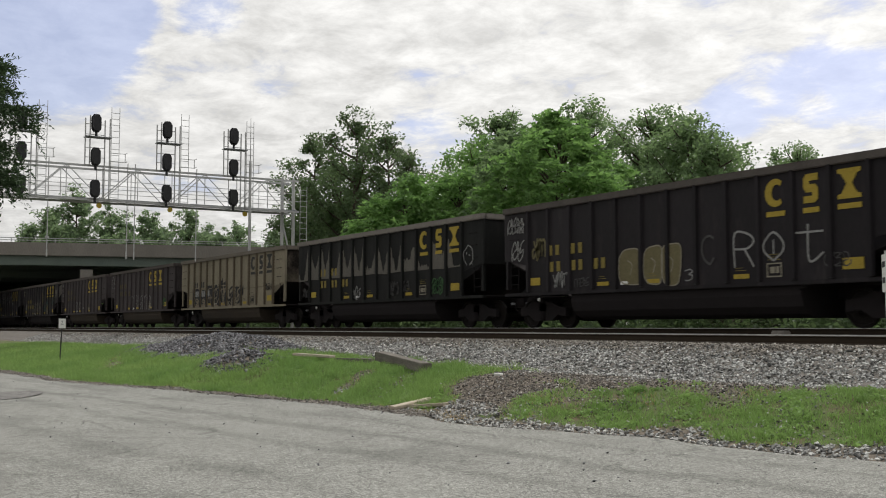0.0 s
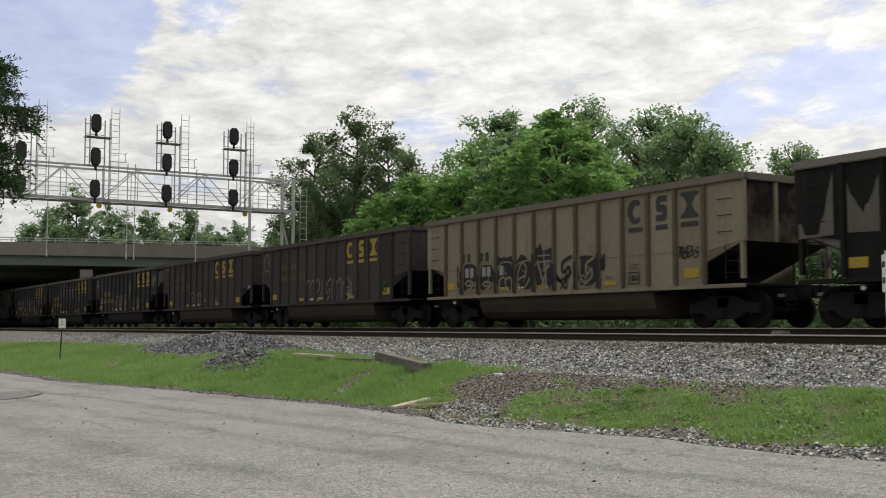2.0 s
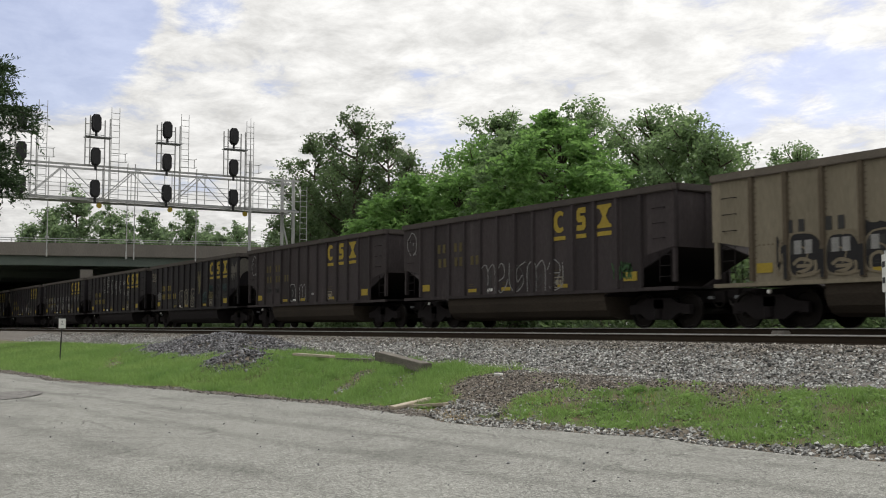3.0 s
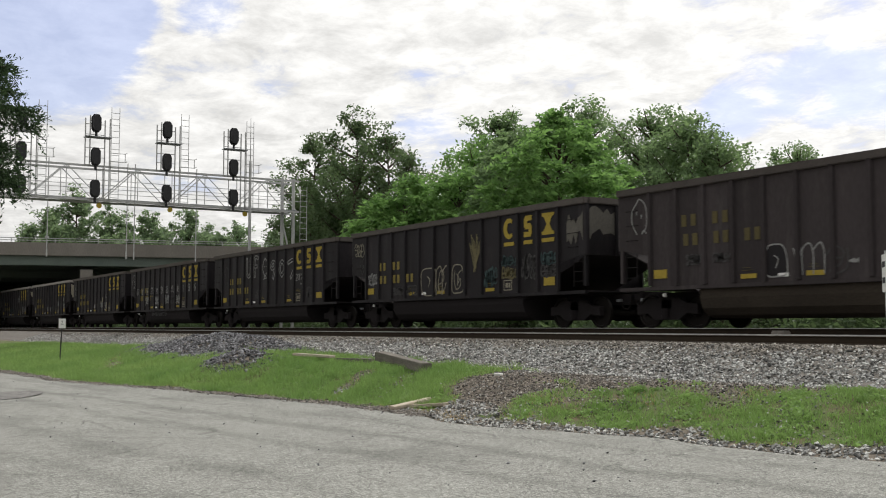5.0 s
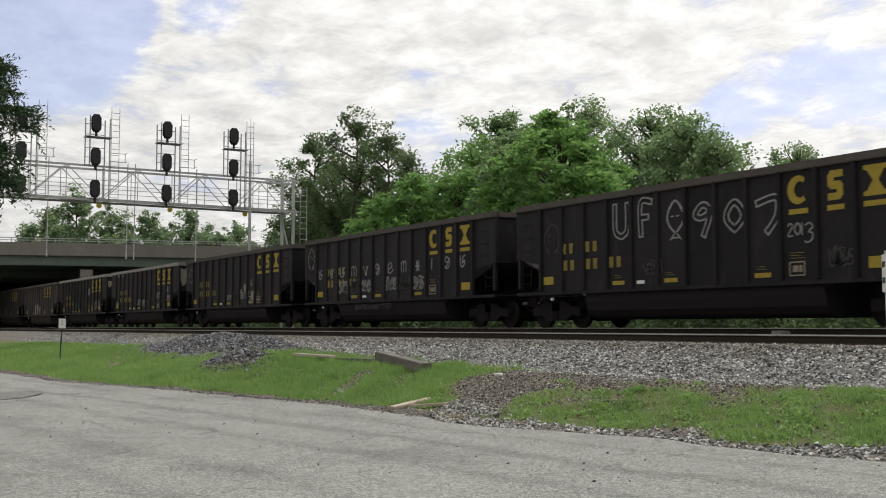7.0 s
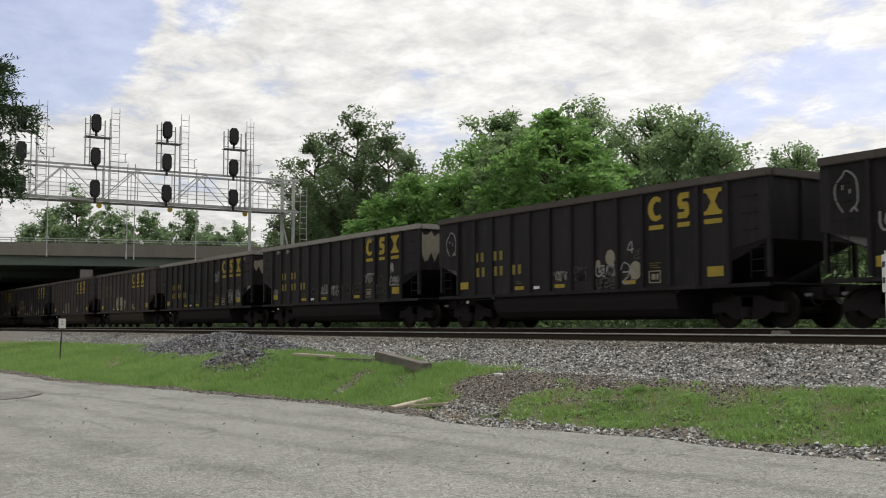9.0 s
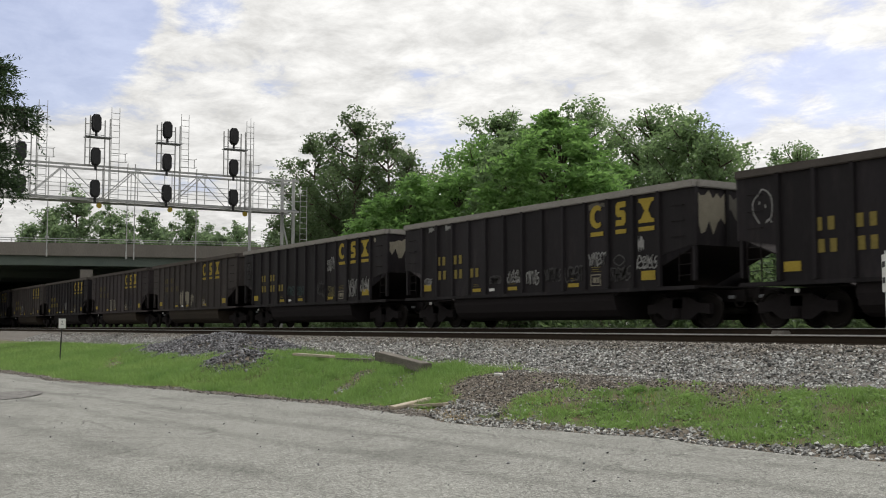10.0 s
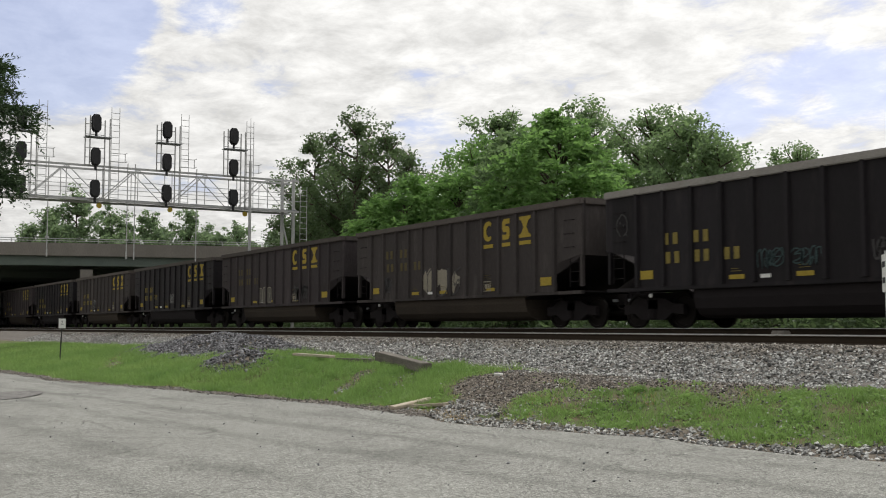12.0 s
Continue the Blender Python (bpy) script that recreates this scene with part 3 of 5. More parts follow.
def scatter(x0, x1, y0, y1, n, keep):
    x, y = rng.uniform(x0, x1, n), rng.uniform(y0, y1, n)
    ok = rng.uniform(0, 1, n) < keep(x, y)
    return x[ok], y[ok]


def surface(x, y):
    return np.where(y > 13.3, np.maximum(bed_profile(y), ground_z(x, y)), ground_z(x, y))


x, y = scatter(-75, -4, 12.6, 16.35, 120000, lambda x, y: np.clip(1.3 - (-x) / 60, 0.25, 1) * smooth01((y - 12.5) / 0.8))
upper = y + 0.25 * wave(x, y, 0.4, 6) + rng.normal(size=len(x)) * 0.22 > 14.9
for pick, mat_, words in ((~upper, STONE, "loose grey crushed stone on the ballast slope"), (upper, RUSTSTONE, "rust-stained crushed stone along the ballast shoulder")):
    chips("ballast_stones", x[pick], y[pick], surface(x[pick], y[pick]) + 0.012, rng.uniform(0.014, 0.046, int(pick.sum())), mat_, words)
x, y = scatter(-45, -4, 6.0, 13.3, 90000, lambda x, y: gravel_amount(x, y) * (mound(x, y) < 0.1) * (y - road_edge(x) < 1.1) * (y > road_edge(x) - 0.06) * 0.8)
chips("roadside_gravel", x, y, surface(x, y) + 0.012, rng.uniform(0.018, 0.05, len(x)), STONE, "loose gravel spilled along the road edge")
x, y = scatter(-24, -4, 8.0, 13.3, 110000, lambda x, y: np.maximum(0.6 * gravel_amount(x, y) * (y - road_edge(x) >= 0.7), 0.035 * (y > road_edge(x))) * (mound(x, y) < 0.1))
chips("dirty_gravel", x, y, surface(x, y) + 0.008, rng.uniform(0.008, 0.028, len(x)) * rng.uniform(0.7, 1.3, len(x)), BROWNSTONE, "brown dirty gravel washed down over the bank")
x, y = scatter(-20, -4, 8.0, 13.3, 9000, lambda x, y: (y > road_edge(x)) * np.clip(0.25 + 0.5 * wave(x, y, 0.35, 8), 0.05, 1))
chips("stray_stones", x, y, ground_z(x, y) + 0.03, rng.uniform(0.008, 0.03, len(x)), STONE, "pale stray stones lying in the grass")
x = rng.uniform(-45, -15, 15000)
y = road_edge(x) + rng.normal(size=15000) * 0.12
chips("edge_litter", x, y, 0 * x + 0.022 + 0.1 * np.clip(y - road_edge(x), 0, 1), rng.uniform(0.006, 0.03, 15000), BROWNSTONE, "dark crumbs and dead leaves along the road edge")
x, y = scatter(-47, -20, 8.0, 15, 46000, lambda x, y: smooth01((mound(x, y) - 0.09) / 0.1))
chips("ballast_heap", x, y, surface(x, y) + 0.015, rng.uniform(0.03, 0.075, len(x)), DARKSTONE, "heap of dark spare ballast beside the track")
x, y = scatter(-32, -4, 3.0, 10.0, 170, lambda x, y: (y < road_edge(x) - 0.05) * 1.0)
chips("loose_pebbles", x, y, 0 * x + 0.03, rng.uniform(0.008, 0.022, len(x)), DARKSTONE, "scattered small dark pebbles on the road")


def leaf_quads(c, size, rg, aspect=0.55, droop=0.0, along=None):
    n = len(c)
    t = rg.normal(size=(n, 3)); t[:, 2] = t[:, 2] * 0.7 - droop
    if along is not None:
        t = along / np.linalg.norm(along, axis=1, keepdims=True) + 0.6 * t
    t /= np.linalg.norm(t, axis=1, keepdims=True)
    s = np.cross(t, rg.normal(size=(n, 3))); s /= np.linalg.norm(s, axis=1, keepdims=True)
    L = size * rg.uniform(0.6, 1.3, (n, 1))
    v = np.stack([c - t * L * 0.5, c + s * L * aspect * 0.5, c + t * L * 0.5, c - s * L * aspect * 0.5], 1)
    return v.reshape(-1, 3), np.arange(4 * n).reshape(-1, 4)


def blades(name, x, y, z, h, w, mat, label):
    n = len(x)
    a, lean = rng.uniform(0, 6.28, n), rng.uniform(0.1, 1.3, n)
    b = rng.uniform(0, 6.28, n)
    ux, uy = np.cos(a) * w, np.sin(a) * w
    p0 = np.stack([x - ux, y - uy, z - 0.02], -1); p1 = np.stack([x + ux, y + uy, z - 0.02], -1)
    p2 = np.stack([x + np.cos(b) * lean * h, y + np.sin(b) * lean * h, z + h], -1)
    v = np.stack([p0, p1, p2], 1).reshape(-1, 3)
    return tagged(new(name, array_mesh(name, v, np.arange(3 * n).reshape(-1, 3), mat)), label, "grass", "", "stuff")


x, y = scatter(-62, -4, 4.5, 13.6, 1250000, lambda x, y: (1 - gravel_amount(x, y)) ** 1.5 * (y > road_edge(x) + 0.03) * np.clip(1.15 - (-x) / 60, 0.15, 1) * np.clip(0.55 + 0.4 * wave(x, y, 0.3, 4) + 0.4 * wave(x, y, 0.09, 2) + 0.25 * (x < -17), 0.16, 1))
hh = rng.uniform(0.025, 0.085, len(x)) * (1 + 0.7 * (x < -15.5)) * (1 + 0.9 * np.clip(wave(x, y, 0.22, 4), -0.4, 1))
blades("grass", x, y, ground_z(x, y), hh, rng.uniform(0.006, 0.013, len(x)), GRASS, "short bright green grass on the bank")
x, y = scatter(-45, -4, 5.5, 13.2, 260000, lambda x, y: (y > road_edge(x) + 0.05) * np.clip(0.9 * np.exp(-((y - road_edge(x) - 0.3) / 0.22) ** 2) * (x < -14) + np.clip(gravel_amount(x, y) * 4, 0, 1) * (1 - gravel_amount(x, y)) * 0.9, 0, 1) * np.clip(0.35 + 0.8 * wave(x, y, 0.25, 12), 0, 1))
blades("dead_grass", x, y, ground_z(x, y), rng.uniform(0.02, 0.07, len(x)), rng.uniform(0.005, 0.011, len(x)), DEADGRASS, "straw-brown dead grass along the edges of the turf")
x, y = scatter(-40, -4, 6.0, 13.4, 420000, lambda x, y: (1 - gravel_amount(x, y)) * (y > road_edge(x) + 0.1) * np.clip(wave(x, y, 0.2, 7) + 0.5 * wave(x, y, 0.07, 3) + 0.12, 0, 1) * 0.9)
wz = ground_z(x, y) + rng.uniform(0.01, 0.09, len(x)) * (0.6 + 0.4 * wave(x, y, 0.12, 9))
v, f = leaf_quads(np.stack([x, y, wz], -1), 0.06, rng, 0.5, -0.2)
tagged(new("weeds", array_mesh("weeds", v, f, WEED)), "low broad-leaved weeds in patches among the grass", "weeds", "", "stuff")


# ---- trees ----
def tree(at, height, radius, low, mat, label, seed, clumps=90, per=150, leaf=0.26, lobes=5, category="tree", group="trees behind the tracks", name="tree", spread=0.13, frond=0.0):
    """A broad-leaved tree: tapered trunk, limbs that reach into the clumps, a crown of single leaves in uneven clumps."""
    rg = np.random.default_rng(seed)
    root = thing(name, pose(*at), label, category, group)
    wood = Shape()
    top = Vector((rg.normal() * 0.05 * height, rg.normal() * 0.05 * height, height * 0.86))
    pts = [Vector((0, 0, -0.3))] + [Vector((top.x * u ** 1.5 + rg.normal() * 0.012 * height, top.y * u ** 1.5 + rg.normal() * 0.012 * height, top.z * u)) for u in (0.2, 0.4, 0.6, 0.8, 1.0)]
    r0 = 0.022 * height
    for i in range(5):
        wood.tube(pts[i], pts[i + 1], r0 * (1 - i * 0.18), r0 * (1 - (i + 1) * 0.18), 8, False)
    mid, half = (height + low) / 2, (height - low) / 2
    ph = rg.uniform(0, 6.28, 4)
    centres = []
    for i in range(clumps):
        u = rg.uniform(-1, 1); a = rg.uniform(0, 6.28)
        env = math.sqrt(max(0.05, 1 - abs(u) ** 2.2))
        lobe = 1 + 0.22 * math.sin(lobes * a + ph[0] + 2.5 * u) + 0.14 * math.sin(2 * a + 5 * u + ph[1])
        rr = radius * env * lobe * rg.uniform(0.35, 1.0) ** 0.6
        zz = mid + half * u + 0.13 * half * math.sin(3 * a + ph[2])
        centres.append((rr * math.cos(a) + top.x * zz / height, rr * math.sin(a) + top.y * zz / height, zz))
    centres = np.array(centres)
    for c in centres[::max(1, clumps // 34)]:
        c = Vector(c)
        u = min(0.95, max(0.15, (c.z - 0.30 * (Vector((c.x, c.y)).length) - 0.05 * height) / top.z))
        s = Vector((top.x * u ** 1.5, top.y * u ** 1.5, top.z * u))
        m = (s + c) / 2 + Vector((0, 0, 0.05 * height))
        wood.tube(s, m, r0 * 0.30, r0 * 0.18, 5, False).tube(m, c, r0 * 0.18, r0 * 0.06, 5, False)
    part("trunk", wood, BARK, root, "", None, True)
    if frond:
        # compound leaves: long drooping stalks that spread from each twig end, with leaflets along both sides
        per_twig, lets = 16, 11
        hub = np.repeat(centres, per_twig, 0) + rg.normal(size=(clumps * per_twig, 3)) * 0.13
        out = np.repeat(centres - np.array([0, 0, mid]), per_twig, 0)
        out = 0.75 * out / (np.linalg.norm(out, axis=1, keepdims=True) + 0.1) + rg.normal(size=hub.shape) * 0.65 + np.array([0, 0, 0.25])
        out /= np.linalg.norm(out, axis=1, keepdims=True)
        length = frond * rg.uniform(0.65, 1.25, (len(hub), 1, 1))
        q = np.linspace(0.12, 1.0, lets)[None, :, None]
        stalk = hub[:, None] + out[:, None] * length * q - np.array([0, 0, 0.42]) * length * q ** 2
        side = np.cross(out, np.array([0, 0, 1.0])); side /= np.linalg.norm(side, axis=1, keepdims=True) + 1e-6
        sign = np.where(np.arange(lets) % 2, 1.0, -1.0)[None, :, None]
        way = side[:, None] * sign + 0.55 * out[:, None] - np.array([0, 0, 0.35]) + rg.normal(size=stalk.shape) * 0.15
        way /= np.linalg.norm(way, axis=2, keepdims=True)
        c = (stalk + way * leaf * 0.5).reshape(-1, 3)
        v, f = leaf_quads(c, leaf, rg, 0.42, 0.0, way.reshape(-1, 3) * 1.0)
        crown = new("crown", array_mesh("crown", v, f, mat))
        crown.parent = root
        return root
    sig = radius * spread * rg.uniform(0.7, 1.35, (clumps, 1, 1))
    ball = rg.normal(size=(clumps, per, 3))
    ball *= (rg.uniform(0, 1, (clumps, per, 1)) ** 0.45 * 1.55) / np.linalg.norm(ball, axis=2, keepdims=True)
    p = centres[:, None] + ball * sig * np.array([1, 1, 0.72])
    m = int(clumps * per * 0.3)
    near = centres[rg.integers(0, clumps, m)]
    loose = near * np.array([1, 1, 1]) * np.concatenate([rg.uniform(0.55, 1.08, (m, 1))] * 2 + [np.ones((m, 1))], 1) + np.clip(rg.normal(size=(m, 3)), -1.3, 1.3) * radius * 0.11
    v, f = leaf_quads(np.concatenate([p.reshape(-1, 3), loose]), leaf, rg)
    crown = new("crown", array_mesh("crown", v, f, mat))
    crown.parent = root
    return root


def open_tree(at, height, radius, low, mat, label, seed, limbs=26, per=26, leaf=0.26, wide=0.5, group="trees behind the tracks"):
    """An airy tree: ascending limbs with side twigs, leaves in small tufts along them, sky showing between the limbs."""
    rg = np.random.default_rng(seed)
    root = thing("tree", pose(*at), label, "tree", group)
    wood, r0 = Shape(), 0.017 * height
    bend = rg.normal(size=2) * 0.03 * height
    axis = lambda u: Vector((bend[0] * u * u, bend[1] * u * u, 0.93 * height * u))
    for i in range(6):
        wood.tube(axis(i / 6) - Vector((0, 0, 0.3 * (i == 0))), axis((i + 1) / 6), r0 * (1 - i * 0.155), r0 * (1 - (i + 1) * 0.155), 8, False)
    tufts = [axis(0.97) + Vector(rg.normal(size=3) * 0.2) for _ in range(4)]
    for i in range(limbs):
        w = (i + rg.uniform(0, 1)) / limbs
        tip_z = low + (height - low) * (0.08 + 0.90 * w)
        env = max(0.16, math.sin(math.pi * (0.12 + 0.83 * w ** (0.6 + wide))) ** 0.8)
        a = 2.4 * i + rg.uniform(-0.5, 0.5)
        reach = radius * env * rg.uniform(0.55, 1.12)
        foot = axis(min(0.93, max(0.12, (tip_z - rg.uniform(0.5, 1.0) * reach) / (0.93 * height))))
        tip = Vector((foot.x + reach * math.cos(a), foot.y + reach * math.sin(a), tip_z))
        knee = foot.lerp(tip, 0.5) - Vector((0, 0, 0.06 * reach))
        wood.tube(foot, knee, r0 * 0.34, r0 * 0.22, 5, False).tube(knee, tip, r0 * 0.22, r0 * 0.07, 5, False)
        for k in range(max(4, int(reach * 3.4))):
            q = rg.uniform(0.22, 1.05)
            base = knee.lerp(tip, 2 * q - 1) if q > 0.5 else foot.lerp(knee, 2 * q)
            off = Vector(rg.normal(size=3)) * (0.10 + 0.05 * radius) + Vector((0, 0, 0.18))
            wood.tube(base, base + off, r0 * 0.08, r0 * 0.03, 4, False)
            tufts.append(base + off)
    part("trunk", wood, BARK, root, "", None, True)
    c = np.array(tufts)
    n = len(c)
    p = c[:, None] + np.clip(rg.normal(size=(n, per, 3)), -1.7, 1.7) * np.array([1, 1, 0.75]) * rg.uniform(0.19, 0.40, (n, 1, 1)) * 1.12
    v, f = leaf_quads(p.reshape(-1, 3), leaf, rg, 0.5, 0.15)
    crown = new("crown", array_mesh("crown", v, f, mat))
    crown.parent = root
    return root


TREES = {}
G0 = 0.9
TREES["oak"] = open_tree((-79.5, 40, G0), 18.9, 5.0, 4.0, LEAF_DARK, "tall dark green tree with an open spreading crown", 11, 34, 44, 0.3, 0.3)
open_tree((-88.6, 40.5, G0), 18.6, 4.0, 3.5, LEAF_DARK, "tall dark green tree beside the signal bridge", 12, 32, 46, 0.3, 0.3)
open_tree((-75.2, 41.5, G0), 17.0, 3.2, 4.0, LEAF_DARK, "narrow dark green tree with thin ascending limbs", 36, 24, 42, 0.3, 0.3)
open_tree((-71.9, 42.5, G0), 14.7, 3.0, 3.0, LEAF_DARK, "lower dark green tree with sparse twigs", 26, 30, 38, 0.28)
open_tree((-84.3, 41.5, G0), 15.6, 3.6, 3.0, LEAF_DARK, "dark green tree with a loose spreading crown", 33, 30, 44, 0.3, 0.3)
open_tree((-94.5, 42, G0), 13.5, 3.0, 2.0, LEAF_DARK, "low dark green tree beside the signal bridge", 32, 36, 46, 0.3)
tree((-82.0, 43.5, G0), 11.8, 3.4, 2.0, LEAF_DARK, "broad dark green tree with a loose crown", 34, 110, 70, 0.3, spread=0.15)
tree((-88.5, 43.5, G0), 11.2, 3.2, 2.0, LEAF_DARK, "broad dark green tree with a loose crown", 35, 110, 70, 0.3, spread=0.15)
tree((-75.5, 43.8, G0), 11.0, 3.2, 2.0, LEAF_DARK, "broad dark green tree with a loose crown", 37, 110, 70, 0.3, spread=0.15)
TREES["maple"] = tree((-54.5, 31.5, G0), 8.8, 2.6, 0.8, LEAF_BRIGHT, "small bright green tree beside the tracks", 14, 120, 150, 0.29, frond=0.95)
tree((-50.5, 33, G0), 9.4, 2.2, 0.8, LEAF_BRIGHT, "slim bright green tree beside the tracks", 15, 100, 140, 0.29, frond=0.95)
tree((-61.5, 32.5, G0), 7.4, 2.2, 0.5, LEAF_BRIGHT, "low bright green tree beside the tracks", 27, 90, 140, 0.29, frond=0.9)
TREES["ash"] = tree((-41.2, 32, G0), 10.1, 3.3, 0.8, LEAF_BRIGHT, "full bright green tree close behind the train", 16, 230, 170, 0.29, frond=1.0)
TREES["ash2"] = tree((-46.3, 33.5, G0), 10.4, 2.5, 0.8, LEAF_MID, "dark green tree close behind the train", 28, 130, 160, 0.29, frond=0.95)
open_tree((-61.0, 42, G0), 15.7, 4.0, 2.0, LEAF_MID, "mid green tree with a ragged rounded top", 17, 56, 52, 0.28, 0.7)
open_tree((-57.6, 38, G0), 12.6, 3.2, 1.5, LEAF_BRIGHT, "bright green tree with upright feathery shoots", 47, 46, 50, 0.26, 0.6)
open_tree((-54.4, 45, G0), 15.4, 3.6, 2.0, LEAF_MID, "tall green tree with a ragged top", 18, 52, 48, 0.27, 0.7)
open_tree((-50.0, 46, G0), 14.5, 4.4, 2.0, LEAF_MID, "broad green tree with a ragged airy crown", 19, 66, 46, 0.26, 0.8)
open_tree((-45.6, 45, G0), 13.2, 3.6, 2.0, LEAF_MID, "green tree with a ragged airy crown", 20, 54, 46, 0.26, 0.8)
open_tree((-42.9, 45.5, G0), 11.2, 2.9, 2.0, LEAF_MID, "low green tree with a ragged airy crown", 22, 40, 44, 0.26, 0.7)
open_tree((-67.7, 80, G0), 17.6, 3.0, 12.0, LEAF_MID, "distant small tree with a loose round crown", 21, 36, 34, 0.3, 0.6)
FAR_ROW = [(-150 - 3 * math.sin(1.9 * k), py, h, r) for k, (py, h, r) in enumerate(((28.3, 14.4, 2.4), (31.0, 17.2, 2.8), (33.8, 19.5, 3.4), (38.0, 17.0, 3.2), (41.0, 13.8, 2.6), (44.0, 17.0, 3.0), (48.5, 17.4, 3.4), (52.3, 15.0, 2.8),
           (56.8, 16.2, 3.2), (61.5, 15.0, 3.2), (67, 15.5, 4), (74, 16, 4.4), (81, 15.5, 4.4), (88, 15, 4.4)))]
for i, (px, py, h, r) in enumerate(FAR_ROW + [(-143 - 3 * (k % 2), 29.5 + 3.4 * k, 13.3 + 0.9 * math.sin(2.1 * k), 2.9) for k in range(12)] + [(-124, 70, 14.5, 3.6), (-122, 60, 13.0, 3.2), (-165, 20, 14, 6), (-170, 12, 14, 6), (-146, 27, 9, 5), (-147, 20, 9, 5), (-145, 36, 9, 5), (-152, 13, 9, 5)]):
    open_tree((px, py, G0), h, r * 1.3, 1.5, LEAF_FAR, "green tree beyond the overpass, distance haze in its leaf colour", 40 + i, 40, 32, 0.46, 0.6, group="trees beyond the overpass")

for i in range(6):
    tree((-33 + 4.6 * i, 35 + (i % 2), G0), 5.6 + 0.5 * math.sin(2.3 * i), 3.0, 0.3, LEAF_MID, "low dense green tree behind the tracks", 140 + i, 130, 130, 0.24, spread=0.2)

# scrub behind the train; the dark leaf colour stands in for shade there
for i in range(44):
    row = i % 2
    tree((-128 + 3.4 * i, 27.4 + 4.2 * row + 0.5 * math.sin(i * 2.1), 0.6), 2.8 + 2.2 * row + 0.7 * math.sin(i * 1.7), 3.0, -0.4, LEAF_DARK,
         "dense green trackside shrub", 70 + i, 60, 90, 0.22, category="shrub", group="trackside shrubs", name="shrub", spread=0.2)


for k in range(10):
    tree((-138 - 5.5 * k, 20 + 4.6 * k, 0.4), 5.0 + 0.8 * math.sin(2 * k), 4.5, -0.6, LEAF_DARK, "dense dark green thicket beyond the overpass", 160 + k, 80, 110, 0.4, category="shrub", group="thicket beyond the overpass", name="shrub", spread=0.2)


def cedar(at, seed=3):
    """The near evergreen: stiff boughs with fine drooping sprays, bare below."""
    rg = np.random.default_rng(seed)
    root = thing("cedar_tree", pose(*at), "dark green cedar with feathery boughs over the road", "tree")
    wood = Shape().tube((0, 0, -0.2), (0.05, 0, 3), 0.19, 0.14, 10, False).tube((0.05, 0, 3), (0, 0.05, 4.95), 0.14, 0.03, 8, False)
    cs, way = [], []
    for i in range(112):
        z = rg.uniform(3.2, 4.78)
        a = rg.uniform(0, 6.28)
        L = np.interp(z, (3.2, 3.6, 3.9, 4.2, 4.45, 4.75), (0.72, 0.96, 0.96, 1.16, 0.98, 0.90)) * rg.uniform(0.62, 1.12)
        p = Vector((0, 0, z))
        d = Vector((math.cos(a), math.sin(a), rg.uniform(-0.1, 0.3)))
        for s in range(7):
            q = p + d * L / 7
            wood.tube(p, q, 0.020 - 0.0026 * s, 0.020 - 0.0026 * (s + 1), 5, False)
            if s > 1:
                for _ in range(10):
                    c = p.lerp(q, rg.uniform(0, 1))
                    side = Vector(rg.normal(size=3)) * 0.085 + d * 0.09
                    for w in range(16):
                        way.append(tuple(side))
                        cs.append(tuple(c + side * (w / 12) + Vector(rg.normal(size=3)) * 0.013 + Vector((0, 0, -0.05 * (w / 12) ** 2))))
            p = q
            d.z -= 0.05
    part("trunk", wood, BARK, root, "", None, True)
    v, f = leaf_quads(np.array(cs), 0.062, rg, 0.30, 0.1, np.array(way))
    crown = new("crown", array_mesh("crown", v, f, CEDAR))
    crown.parent = root
    return root


TREES["cedar"] = cedar((-14.335, 1.585, 0.0))


# ---- signal bridge over the tracks ----
def ladder(sh, x, y, z0, z1, width=0.36, along="y", step=0.32, r=0.018):
    for s in (-width / 2, width / 2):
        sh.tube((x, y + s, z0), (x, y + s, z1), r, None, 5)
    for i in range(int((z1 - z0) / step)):
        zz = z0 + 0.15 + i * step
        sh.tube((x, y - width / 2, zz), (x, y + width / 2, zz), r * 0.8, None, 5)
    return sh


GX, GT, GB = -57.4, 9.82, 8.05      # place along the line; heights of the upper and lower chords
bridge = thing("signal_bridge", pose(GX, 0, 0), "galvanised steel lattice signal bridge spanning the tracks", "signal bridge")
for xx in (-0.65, 0.65):
    part("top_chord", Shape().box(xx - 0.05, xx + 0.05, 1.0, 25.2, GT - 0.05, GT + 0.05), GALV, bridge)
    part("bottom_chord", Shape().box(xx - 0.055, xx + 0.055, 1.0, 25.2, GB - 0.055, GB + 0.055), GALV, bridge)
    y0 = 1.2
    for i in range(13):
        y1 = y0 + 1.84
        part("upright", Shape().tube((xx, y0, GB), (xx, y0, GT), 0.022, None, 6), GALV, bridge)
        a, b = (GB, GT) if i % 2 else (GT, GB)
        part("diagonal", Shape().tube((xx, y0, a), (xx, y1, b), 0.026, None, 6), GALV, bridge)
        y0 = y1
part("walkway", Shape().box(-0.6, 0.6, 1.0, 25.0, GB + 0.07, GB + 0.10), DARKGALV, bridge, "grating walkway")
for zz in (0.55, 1.0):
    part("handrail", Shape().tube((1.0, 1.0, GB + zz), (1.0, 25.2, GB + zz), 0.018, None, 6), GALV, bridge)
    part("handrail", Shape().tube((-1.0, 1.0, GB + zz), (-1.0, 25.2, GB + zz), 0.018, None, 6), GALV, bridge)
